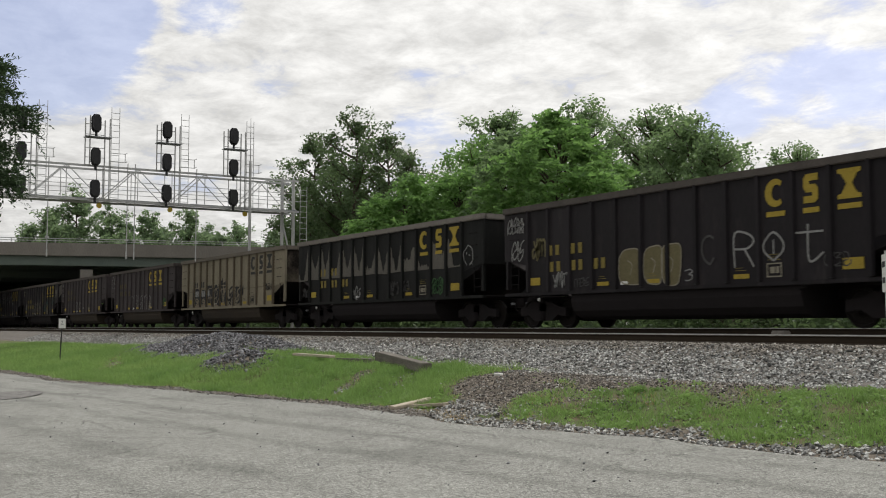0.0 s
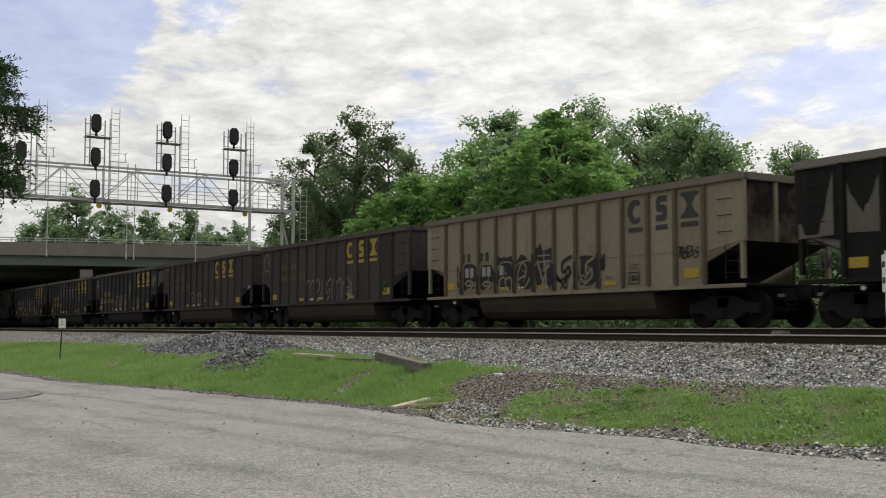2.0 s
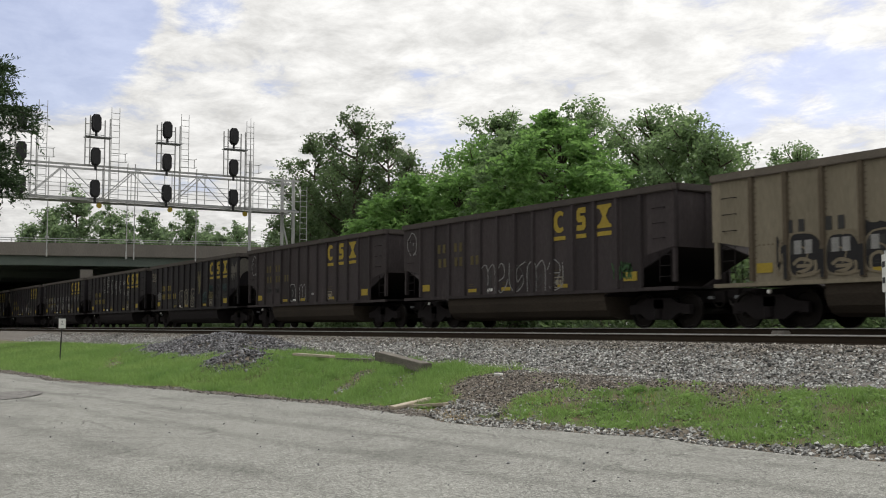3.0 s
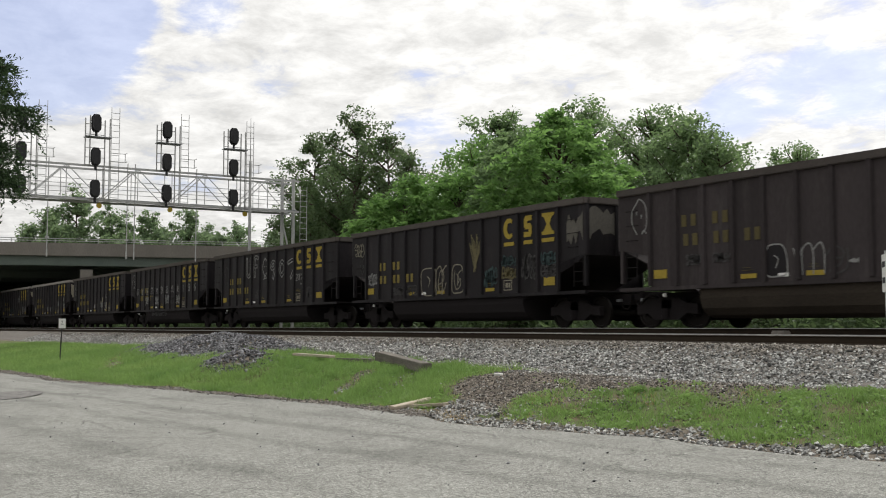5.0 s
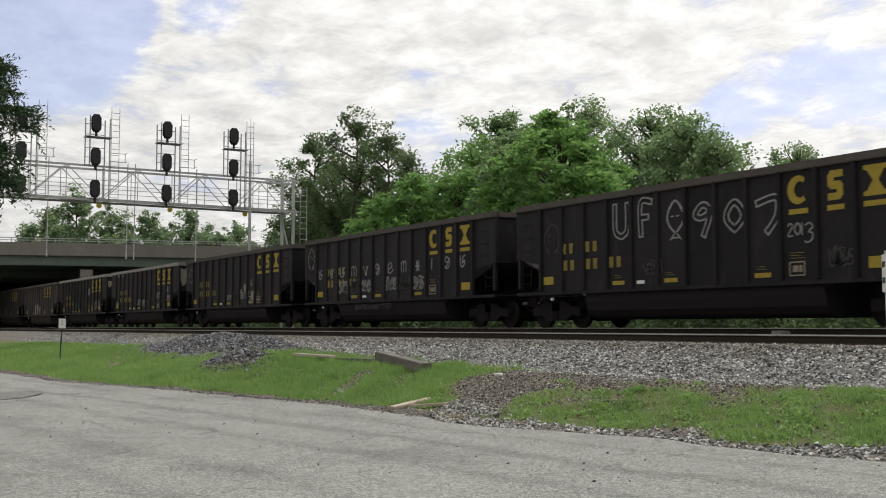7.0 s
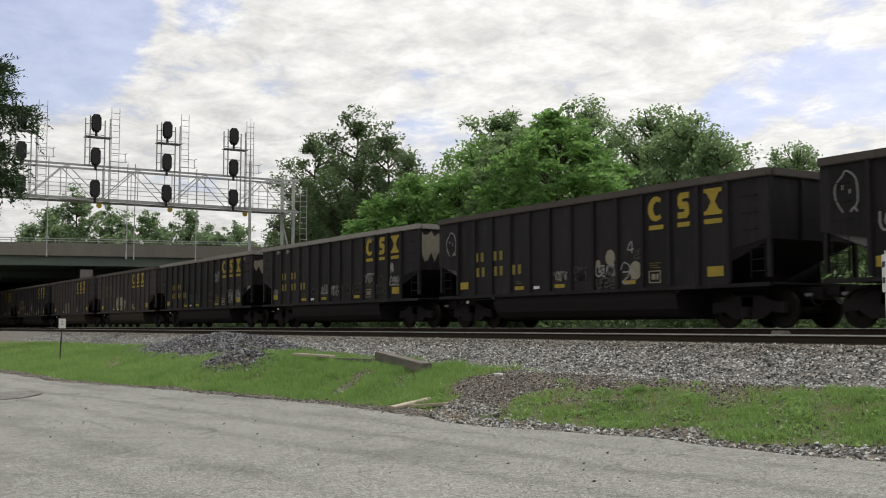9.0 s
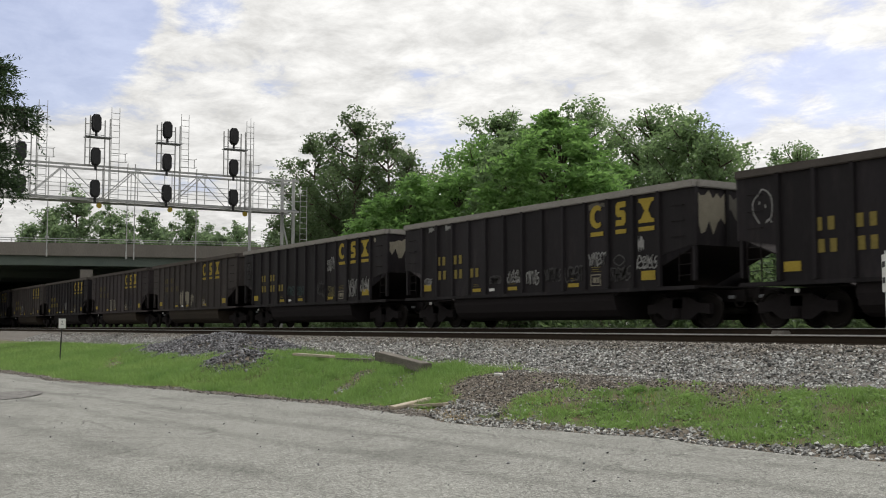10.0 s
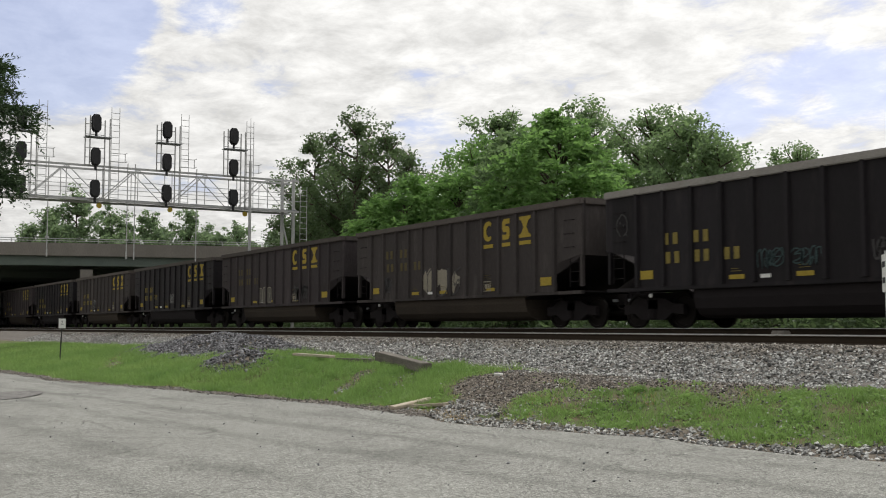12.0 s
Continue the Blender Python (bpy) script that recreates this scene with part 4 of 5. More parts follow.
for yy, z0 in ((24.45, 1.1), (25.15, 1.1), (1.1, 0.3), (1.9, 0.3)):
    part("leg", Shape().box(-0.08, 0.08, yy - 0.07, yy + 0.07, z0 - 1, GT + 0.2), GALV, bridge)
part("leg_brace", Shape().tube((0, 24.5, 7.4), (0, 25.2, 4.6), 0.05, None, 6), GALV, bridge)
part("leg_brace", Shape().tube((0, 24.5, 4.5), (0, 25.2, 4.7), 0.05, None, 6), GALV, bridge)
part("leg_ladder", ladder(Shape(), 0.1, 25.75, 3.5, GT - 0.2, 0.42), GALV, bridge)
for yy in (11.35, 15.35, 15.75, 19.1):
    part("hanging_pipe", Shape().tube((0.75, yy, 5.0), (0.75, yy, GT + 0.25), 0.026, None, 8).tube((0.75, yy, 5.0), (0.75, yy, 5.4), 0.04, None, 8), GALV, bridge)
    part("pipe_bracket", Shape().box(0.68, 0.82, yy - 0.09, yy + 0.09, 5.95, 6.05, 0.01).box(0.68, 0.82, yy - 0.07, yy + 0.07, 7.3, 7.38, 0.01), GALV, bridge)


def signal_unit(yc):
    """Three black colour-light heads, one above another, with frame, platform and ladder."""
    unit = thing("signal_mast", pose(GX + 0.75, yc, 0), "black three-head railway signal on galvanised frame, lamps facing away", "railway signal", "signals on the bridge")
    for yy, z1 in ((-0.08, 12.30), (0.16, 12.45), (0.92, 12.25), (1.18, 12.35)):
        part("frame_post", Shape().tube((0, yy, GB if yy > 0.3 else GT), (0, yy, z1), 0.035, None, 6), GALV, unit)
    for zz in (10.25, 10.75, 11.45, 12.0):
        part("frame_rail", Shape().tube((0, -0.08, zz), (0, 0.95, zz), 0.02, None, 5), GALV, unit)
    part("platform", Shape().box(-0.3, 0.3, -0.1, 1.22, 11.29, 11.33), DARKGALV, unit)
    part("ladder", ladder(Shape(), 0, 1.46, GB, 13.0, 0.42), GALV, unit)
    for zz in (10.1, 10.55):
        part("cage_rail", Shape().tube((0, 1.2, zz), (0, 2.0, zz), 0.02, None, 5).tube((0, 2.0, zz), (0.35, 2.0, zz), 0.02, None, 5), GALV, unit)
    part("cage_rail", Shape().tube((0, 2.0, 10.1), (0, 2.0, 10.55), 0.02, None, 5), GALV, unit)
    for zz in (12.02, 10.27, 8.6):
        outline = [(-0.25, -0.30), (-0.13, -0.47), (0.13, -0.47), (0.25, -0.30), (0.25, 0.30), (0.13, 0.47), (-0.13, 0.47), (-0.25, 0.30)]
        h = part("signal_head", Shape().prism(outline, -0.05, 0.05, "x"), BLACK, unit, "black oblong signal backplate", pose(0.2, 0.42, zz))
        part("housing", Shape().prism([(a * 0.8, b * 0.86) for a, b in outline], 0.05, 0.24, "x"), BLACK, h)
        part("bracket", Shape().tube((0, 0, -0.72), (0, 0, -0.46), 0.07, None, 8), BLACK, h)
        for k in (-0.28, 0, 0.28):
            part("lamp_hood", Shape().tube((-0.32, 0, k), (-0.05, 0, k), 0.12, None, 10, False), BLACK, h)
    return unit


for yc in (9.55, 13.2, 16.95, 20.7):
    signal_unit(yc)
for yc in (13.9, 17.65, 21.9):
    d = thing("number_disc", pose(GX + 0.75, yc, 7.75), "small round yellow plate under the signal bridge", "sign", "yellow plates")
    part("plate", Shape().lathe([(0.0, 0.0), (0.14, 0.0), (0.14, 0.03), (0.0, 0.03)], sides=16), YELLOW, d, "", pose(0, 0, 0, 0, 0, 90))
    part("bracket", Shape().tube((-0.04, 0, 0.0), (-0.04, 0, 0.3), 0.02, None, 6), GALV, d)

mast = thing("pole", pose(-56.3, 22.05, 0.9), "tall weathered steel pole with thin aerial, behind the tracks", "pole")
part("shaft", Shape().tube((0, 0, -0.5), (0, 0, 9.2), 0.10, 0.075, 12).tube((0, 0, 9.2), (0, 0, 9.8), 0.08, 0.06, 8), GALV, mast)
part("aerial", Shape().tube((0, 0, 9.8), (0, 0, 12.2), 0.03, 0.012, 6), GALV, mast)

# ---- road overpass ----
SKEW = 15.7
over = thing("road_overpass", pose(-110, 17.7, 0, 0, 0, -SKEW), "concrete road overpass on green steel girders", "bridge", "", "structure")


def span(x0, z, far=90, near=-75):
    # deck widened to nearly meet the next span, so the ground below stays dark
    part("deck", Shape().box(x0 - 13.6, x0 - 0.05, near, far, z - 0.35, z + 0.0), CONCRETE, over)
    part("parapet", Shape().box(x0 - 0.05, x0 + 0.25, near, far, z - 0.75, z + 0.52, 0.03), CONCRETE, over)
    for k in range(6):
        xx = x0 - 0.12 - 2.4 * k
        part("girder", Shape().box(xx - 0.02, xx + 0.02, near, far, z - 1.62, z - 0.35).box(xx - 0.2, xx + 0.2, near, far, z - 1.68, z - 1.62), GIRDER, over)
    for zz in (0.70, 0.92):
        part("rail_bar", Shape().box(x0 + 0.05, x0 + 0.12, near, far, z + zz, z + zz + 0.06), GALV, over)
    for k in range(40):
        part("rail_post", Shape().box(x0 + 0.06, x0 + 0.11, near + 4 * k, near + 4 * k + 0.08, z + 0.52, z + 0.96), GALV, over)


span(0, 9.1)
span(-14, 8.45, 12.5)
# added third span, mostly hidden behind the second, kept for the shade it casts
span(-28, 9.1, 60)
for yy in (8.0, 24.0):
    for x0 in (-3, -9, -17, -23):
        part("column", Shape().tube((x0, yy, 0), (x0, yy, 6.2), 0.55, None, 16), CONCRETE, over)
    # solid wall added along the columns to keep light from under the decks
    part("pier_wall", Shape().box(-44, -1.6, yy - 0.35, yy + 0.35, -0.5, 6.2), CONCRETE, over)
    part("pier_cap", Shape().box(-26, 0.2, yy - 0.6, yy + 0.6, 6.2, 7.05, 0.05), CONCRETE, over)
part("abutment", Shape().box(-27, 0.0, 34, 60, -0.5, 7.6), CONCRETE, over)
part("abutment", Shape().box(-27, 0.0, -75, -38, -0.5, 7.3), CONCRETE, over)

# ---- ties, planks and sign on the bank ----
def timber(name, length, w, h, at, mat, label, cat, group=""):
    sh = Shape().box(-length / 2, length / 2, -w / 2, w / 2, 0, h, 0.012)
    rg = random.Random(int(length * 1000))
    sh.v = [(a + rg.uniform(-1, 1) * 0.006, b + rg.uniform(-1, 1) * 0.006, c + rg.uniform(-1, 1) * 0.005) for a, b, c in sh.v]
    ob = solid(name, sh, mat, label, cat, "", at)
    return tagged(ob, group=group)


def lie(x0, y0, x1, y1, z0, z1):
    """Pose of a timber whose underside runs between two points."""
    return Matrix.Translation(((x0 + x1) / 2, (y0 + y1) / 2, (z0 + z1) / 2)) @ Vector((x1 - x0, y1 - y0, z1 - z0)).to_track_quat("X", "Z").to_matrix().to_4x4()


timber("railway_tie", 2.6, 0.25, 0.21, lie(-21.58, 11.61, -18.98, 11.30, 0.69, 0.50), OLDTIE, "weathered grey wooden railway tie lying on the bank", "railway tie", "discarded ties")
timber("railway_tie", 0.95, 0.24, 0.17, lie(-23.0, 11.32, -22.4, 11.75, 0.55, 0.545), OLDTIE, "short dark end of an old railway tie in grass", "railway tie", "discarded ties")
timber("long_board", 1.4, 0.20, 0.07, lie(-24.9, 10.95, -23.4, 11.36, 0.735, 0.70), PLANK, "pale weathered board on the edge of the ballast", "board", "discarded boards")
timber("short_board", 1.0, 0.14, 0.06, lie(-16.24, 8.94, -16.58, 9.96, 0.03, 0.14), PLANK, "bleached wooden board lying by the road edge", "board", "discarded boards")
timber("short_board", 0.85, 0.14, 0.06, lie(-16.44, 9.39, -15.55, 9.70, 0.03, 0.12), PLANK, "bleached wooden board lying by the road edge", "board", "discarded boards")
timber("concrete_scrap", 0.16, 0.09, 0.04, lie(-15.78, 10.72, -15.5, 10.84, 0.60, 0.60), SIGNWHITE, "small white scrap lying on the ballast", "debris")

# small white marker sign on a leaning post
marker = thing("marker_sign", pose(-41.4, 8.86, 0.21), "small white metal sign on a thin dark post", "sign")
part("post", Shape().tube((0, 0, -0.15), (0.03, 0.05, 1.42), 0.024, None, 8), BLACK, marker)
plate = part("plate", Shape().box(-0.012, 0.012, -0.125, 0.125, 1.19, 1.55, 0.004), SIGNWHITE, marker, "white plate")
plate.matrix_basis = pose(0.04, 0.05, 0, 0, 0, -12)
for zz, w in ((1.44, 0.03), (1.33, 0.05)):
    part("bar", Shape().box(0.013, 0.016, -w, w, zz, zz + 0.03), DARKGALV, plate)
near_sign = thing("trackside_sign", pose(-9.365, 12.95, 0.55), "white rectangular sign on a steel post beside the track", "sign")
part("post", Shape().tube((0, 0, -0.2), (0, 0, 1.95), 0.03, None, 8), GALV, near_sign)
plate = part("plate", Shape().box(-0.16, 0.16, -0.012, 0.012, 1.38, 1.90, 0.004), SIGNWHITE, near_sign, "white plate", pose(0, -0.045, 0, 0, 0, -45))
for zz in (1.72, 1.5):
    part("bar", Shape().box(-0.11, 0.11, -0.016, -0.013, zz, zz + 0.08), BLACK, plate)
solid("trackside_box", Shape().box(-0.17, 0.17, -0.15, 0.15, 0, 0.25, 0.03), CONCRETE, "low pale concrete cover between the tracks", "cable cover", "", pose(-16.39, 18.9, 1.12))


# ---- the train ----
SPEED = 13.75
HALF = 7.35


def front_rear_profile(h):
    """Outline of a car side: cut away under the slope sheets at both ends."""
    k = h - 1.25
    return [(-h, 2.12), (-h, 3.62), (h, 3.62), (h, 2.12), (k, 1.9), (k, 1.08), (-k, 1.08), (-k, 1.9)]


class CarKit:
    """Meshes that all cars of one length and colour share."""

    def __init__(self, h, paint, rim):
        self.h = h
        P, Rm = PAINT[paint], RIM[rim]
        self.side = Shape().prism(front_rear_profile(h), -0.012, 0.012).mesh("side_wall", P)
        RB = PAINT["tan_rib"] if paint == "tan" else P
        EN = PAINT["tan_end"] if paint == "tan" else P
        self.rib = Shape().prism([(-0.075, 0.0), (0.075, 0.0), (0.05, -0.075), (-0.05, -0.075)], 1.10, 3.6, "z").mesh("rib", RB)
        self.seam = Shape().box(-h + 1.3, h - 1.3, -0.02, 0.0, 1.075, 1.10).mesh("side_plate", P)
        self.rim = Shape().box(-h - 0.03, h + 0.03, -0.09, 0.09, 3.57, 3.76, 0.02).mesh("top_chord", Rm)
        self.end_rim = Shape().box(-0.09, 0.09, -1.5, 1.5, 3.57, 3.76, 0.02).mesh("end_chord", Rm)
        self.sill = Shape().box(-h, h, -0.06, 0.06, 0.98, 1.08, 0.01).mesh("side_sill", P)
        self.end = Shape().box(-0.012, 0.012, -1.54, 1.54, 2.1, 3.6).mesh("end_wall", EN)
        self.end_rib = Shape().prism([(0.0, -0.06), (0.0, 0.06), (0.07, 0.045), (0.07, -0.045)], 2.1, 3.58, "z").mesh("end_rib", P)
        self.slope = Shape().prism([(h - 0.02, 2.1), (h - 0.02, 2.13), (4.1, 0.9), (4.1, 0.86)], -1.5, 1.5).mesh("slope_sheet", UNDER)
        self.post = Shape().box(-0.05, 0.05, -0.05, 0.05, 1.2, 2.12).mesh("corner_post", P)
        prof = [(-1.50, 1.06), (-1.50, 0.76), (-1.42, 0.50), (-1.25, 0.33), (-1.0, 0.25), (1.0, 0.25), (1.25, 0.33), (1.42, 0.50), (1.50, 0.76), (1.50, 1.06)]
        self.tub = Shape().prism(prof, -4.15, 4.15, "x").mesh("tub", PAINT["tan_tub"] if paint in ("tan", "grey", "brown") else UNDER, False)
        self.beam = Shape().box(-h - 0.35, h + 0.35, -0.22, 0.22, 0.68, 0.98).mesh("centre_sill", UNDER)
        self.platform = Shape().box(h - 1.9, h, -1.5, 1.5, 1.03, 1.08).mesh("end_platform", UNDER)


truck_frame = Shape().prism([(-1.15, 0.36), (-1.15, 0.62), (-0.75, 0.66), (-0.45, 0.80), (0.45, 0.80), (0.75, 0.66), (1.15, 0.62), (1.15, 0.36), (0.75, 0.40), (0.45, 0.22), (-0.45, 0.22), (-0.75, 0.40)], -0.07, 0.07).mesh("side_frame", UNDER)
spring_mesh = Shape().tube((0, 0, 0.26), (0, 0, 0.52), 0.13, None, 10).mesh("spring", UNDER)
rigging_mesh = Shape().box(-0.5, -0.36, -0.92, 0.92, 0.24, 0.46, 0.02).box(0.36, 0.5, -0.92, 0.92, 0.24, 0.46, 0.02).box(-0.36, 0.36, -0.10, 0.10, 0.2, 0.34, 0.02).mesh("brake_beam", UNDER)
bolster_mesh = Shape().box(-0.2, 0.2, -1.05, 1.05, 0.5, 0.78, 0.02).mesh("bolster", UNDER)
ws = Shape()
for s in (-1, 1):
    ws.lathe([(0.0, s * 0.72), (0.16, s * 0.70), (0.20, s * 0.74), (0.38, s * 0.745), (0.40, s * 0.70), (0.457, s * 0.70), (0.460, s * 0.80), (0.40, s * 0.81), (0.38, s * 0.77), (0.2, s * 0.79), (0.13, s * 0.86), (0.11, s * 1.02), (0.0, s * 1.02)], sides=24)
    for a in range(3):
        c, t = math.cos(a * 2.094), math.sin(a * 2.094)
        ws.tube((0.07 * c, s * 1.02, 0.07 * t), (0.07 * c, s * 1.05, 0.07 * t), 0.02, None, 6)
ws.tube((0, -0.72, 0), (0, 0.72, 0), 0.085, None, 10, False)
wheelset_mesh = ws.mesh("wheelset", STEELWHEEL, False)
coupler_mesh = Shape().box(0.0, 0.62, -0.09, 0.09, 0.78, 0.98, 0.02).box(0.5, 0.74, -0.17, 0.13, 0.72, 1.02, 0.04).mesh("coupler", UNDER)
hand_ladder = ladder(Shape(), 0, 0, 1.2, 2.05, 0.42, step=0.28, r=0.014).mesh("grab_iron", UNDER)
hose_mesh = Shape().pipe([(0.22 - 0.22 * math.cos(math.pi * i / 8), 0, -0.26 * math.sin(math.pi * i / 8)) for i in range(9)], 0.02).mesh("air_hose", STEELWHEEL)
# white disc: the sky's glint on a wheel bearing, put in as colour
glint_mesh = Shape().tube((0, 0, 0), (0, -0.05, 0), 0.06, 0.045, 10).mesh("bearing_cap", SIGNWHITE)
angle_cock = Shape().box(-0.10, 0.10, -0.04, 0.04, -0.03, 0.05, 0.012).mesh("angle_cock", DARKGALV)
handhold_mesh = Shape().tube((-0.2, -0.06, 0), (0.2, -0.06, 0), 0.010, None, 6).tube((-0.2, 0, 0), (-0.2, -0.06, 0), 0.014, None, 6).tube((0.2, 0, 0), (0.2, -0.06, 0), 0.014, None, 6).mesh("handhold", UNDER)
KITS = {}
CARS, WHEELSETS = [], []
SIDE_Y = -1.60                     # skin of the near side, in a car's space


def mark(car, shape, mat, name="marking", label=""):
    return part(name, shape, mat, car, label)


def block(x0, x1, z0, z1, y=SIDE_Y - 0.016):
    return Shape().box(x0, x1, y - 0.002, y + 0.004, z0, z1)


def big_marks(car, h, mat, mat2):
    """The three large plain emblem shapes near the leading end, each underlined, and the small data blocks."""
    k = h - 1.25
    back = 1.0 if h < 7.2 else 0.0          # the shorter cars carry them one panel further back
    cx = [k - 2.53 - back, k - 1.52 - back, k - 0.50 - back]
    y = SIDE_Y - 0.016
    lo, hi = 2.80, 3.46
    mid = (lo + hi) / 2
    a = cx[0]                                   # a broad crescent
    turn = [radians(d) for d in range(50, 311, 20)]
    mark(car, Shape().prism([(a + .30 * math.cos(q), mid + .33 * math.sin(q)) for q in turn] + [(a + .05 + .16 * math.cos(q), mid + .19 * math.sin(q)) for q in turn[::-1]], y - .002, y + .004), mat, "emblem")
    a = cx[1]                                   # a block with a slot cut into each side
    half = [(-.20, 0), (-.20, .23), (-.12, .33), (.20, .33), (.20, .17), (-.04, .17), (-.04, .09), (.12, .09)]
    mark(car, Shape().prism([(a + p, mid + q) for p, q in half] + [(a - p, mid - q) for p, q in half], y - .002, y + .004), mat, "emblem")
    a = cx[2]
    mark(car, Shape().prism([(a - .30, hi), (a + .30, hi), (a + .30, hi - .09), (a + .20, hi - .12), (a + .07, mid), (a + .20, lo + .12), (a + .30, lo + .09), (a + .30, lo), (a - .30, lo), (a - .30, lo + .09), (a - .20, lo + .12), (a - .07, mid), (a - .20, hi - .12), (a - .30, hi - .09)], y - .002, y + .004), mat, "emblem")
    for a, w in zip(cx, (.27, .22, .30)):
        mark(car, block(a - w, a + w, 2.58, 2.70), mat, "underline")
    off, up = (0.13, 0.42) if h < 7.2 else (0.0, 0.0)      # the shorter cars have them higher
    for x0 in (-k + 1.0, -k + 1.33, -k + 2.07, -k + 2.40):
        mark(car, block(x0 + off + .03, x0 + off + .20, 2.16 + up, 2.46 + up), mat2, "stencil_bar")
    for x0 in (-k + 1.06, -k + 1.38, -k + 2.1, -k + 2.41, -k + 3.1, -k + 3.41):
        mark(car, block(x0 + off + .03, x0 + off + .20, 1.67 + up, 1.97 + up), mat2, "stencil_bar")
    mark(car, block(-k + .12, -k + .60, 1.29, 1.52), YELLOW, "reflective_square")
    mark(car, block(k - .72, k - .18, 1.27, 1.52), YELLOW, "reflective_square")
    for i in (3, 5, 8):
        x0 = -k + (2 * k / 12) * i + .22
        mark(car, block(x0, x0 + .48, 1.18, 1.29), YELLOW, "reflective_strip")
        mark(car, block(x0 + .06, x0 + .38, 1.37, 1.382), mat2, "stencil_line")
        mark(car, block(x0 + .06, x0 + .30, 1.43, 1.442), mat2, "stencil_line")
    mark(car, block(-k + 4.25, -k + 4.55, 1.18, 1.27), SIGNWHITE, "white_sticker")
    a = k - 2.6 - back
    y -= 0.003
    mark(car, Shape().box(a - .22, a + .22, y - .002, y + .004, 1.18, 1.21).box(a - .22, a + .22, y - .002, y + .004, 1.48, 1.51).box(a - .22, a - .19, y - .002, y + .004, 1.21, 1.48)
         .box(a + .19, a + .22, y - .002, y + .004, 1.21, 1.48).box(a - .12, a + .02, y - .002, y + .004, 1.27, 1.42).box(a + .06, a + .14, y - .002, y + .004, 1.27, 1.42), CREAM if mat is not GREYMARK else GREYMARK, "data_panel")
    for q in range(3):
        mark(car, block(a - .2, a + .22 - .1 * (q == 1), 1.58 + .06 * q, 1.592 + .06 * q), mat2, "stencil_line")


GLYPH = {"U": "09 02 20 40 62 69", "F": "00 09 69/05 45", "O": "30 03 06 39 66 63 30", "9": "66 48 28 06 15 35 56 67 54 30", "7": "08 69 64 30", "C": "68 49 18 05 12 40 62", "R": "00 09 49 67 45 05/35 60",
         "T": "07 67/39 31 40 62", "2": "07 29 58 56 00 60", "0": "30 03 06 39 66 63 30", "1": "39 30", "3": "08 49 67 35 64 51 10 01", "4": "39 03 63/49 40", "A": "00 39 60/13 53",
         "loop": "00 05 29 48 45 24 03 20 52 64", "arch": "00 07 29 36 30/37 59 66 60", "zig": "08 40 48/20 68", "hook": "09 03 20 52 55 33 37 69", "ghost": "20 03 06 28 39 58 66 62 40 51 60/25 26/44 45", "fan": "30 07/30 28/32 49/32 68/20 66/31 19",
         "swirl": "06 29 57 43 11 30 62 68/15 55", "cross": "18 50/58 10/04 64/39 30"}


def curve(pts, steps=6):
    """A smooth line through the given points."""
    out = []
    for a in range(len(pts) - 1):
        p0, p1, p2, p3 = pts[max(a - 1, 0)], pts[a], pts[a + 1], pts[min(a + 2, len(pts) - 1)]
        for q in range(steps):
            u = q / steps
            out.append(tuple(0.5 * (2 * p1[c] + (p2[c] - p0[c]) * u + (2 * p0[c] - 5 * p1[c] + 4 * p2[c] - p3[c]) * u * u + (3 * p1[c] - p0[c] - 3 * p2[c] + p3[c]) * u ** 3) for c in (0, 1)))
    return out + [pts[-1]]


def spray(sh, glyph, x0, x1, z0, z1, width, y=SIDE_Y - 0.019, ext=0.0):
    """One hand-sprayed figure added to a shape."""
    for k, run in enumerate(GLYPH[glyph].split("/")):
        pts = [(x0 + (x1 - x0) * int(q[0]) / 6, z0 + (z1 - z0) * int(q[1]) / 9) for q in run.split()]
        line = [Vector(p) for p in (curve(pts) if len(pts) > 2 else pts)]
        if ext:
            line[0] += (line[0] - line[1]).normalized() * ext
            line[-1] += (line[-1] - line[-2]).normalized() * ext
        sh.ribbon(line, width, y - 0.0006 * k)
    return sh


def sprayed(car, glyph, x0, x1, z0, z1, mat, width=0.05, hollow=None):
    """One figure; hollow gives the colour inside a double line."""
    mark(car, spray(Shape(), glyph, x0, x1, z0, z1, width, ext=0.05 if hollow else 0.0), mat, "graffiti")
    if hollow:
        mark(car, spray(Shape(), glyph, x0, x1, z0, z1, width - 0.095, SIDE_Y - 0.0235), hollow, "graffiti")


def tag(car, x0, x1, z0, z1, mat, seed, width=0.035, count=4, slope=0.0):
    """A quick signature-like scrawl of looping strokes that crowd and overlap."""
    rg = random.Random(seed)
    w, pts = (x1 - x0) / count, []
    for i in range(count):
        a, dz = x0 + w * (i - .12), slope * (i / count - 0.5)
        z_lo, z_hi = z0 + dz + rg.uniform(0, .12) * (z1 - z0), z1 + dz - rg.uniform(0, .15) * (z1 - z0)
        for q in GLYPH[rg.choice(("loop", "arch", "zig", "hook", "swirl", "cross"))].replace("/", " ").split():
            pts.append((a + 1.22 * w * (int(q[0]) / 6 + rg.uniform(-.09, .09)), z_lo + (z_hi - z_lo) * (int(q[1]) / 9 + rg.uniform(-.07, .07))))
    mark(car, Shape().ribbon(curve(pts), width, SIDE_Y - 0.0195), mat, "graffiti")


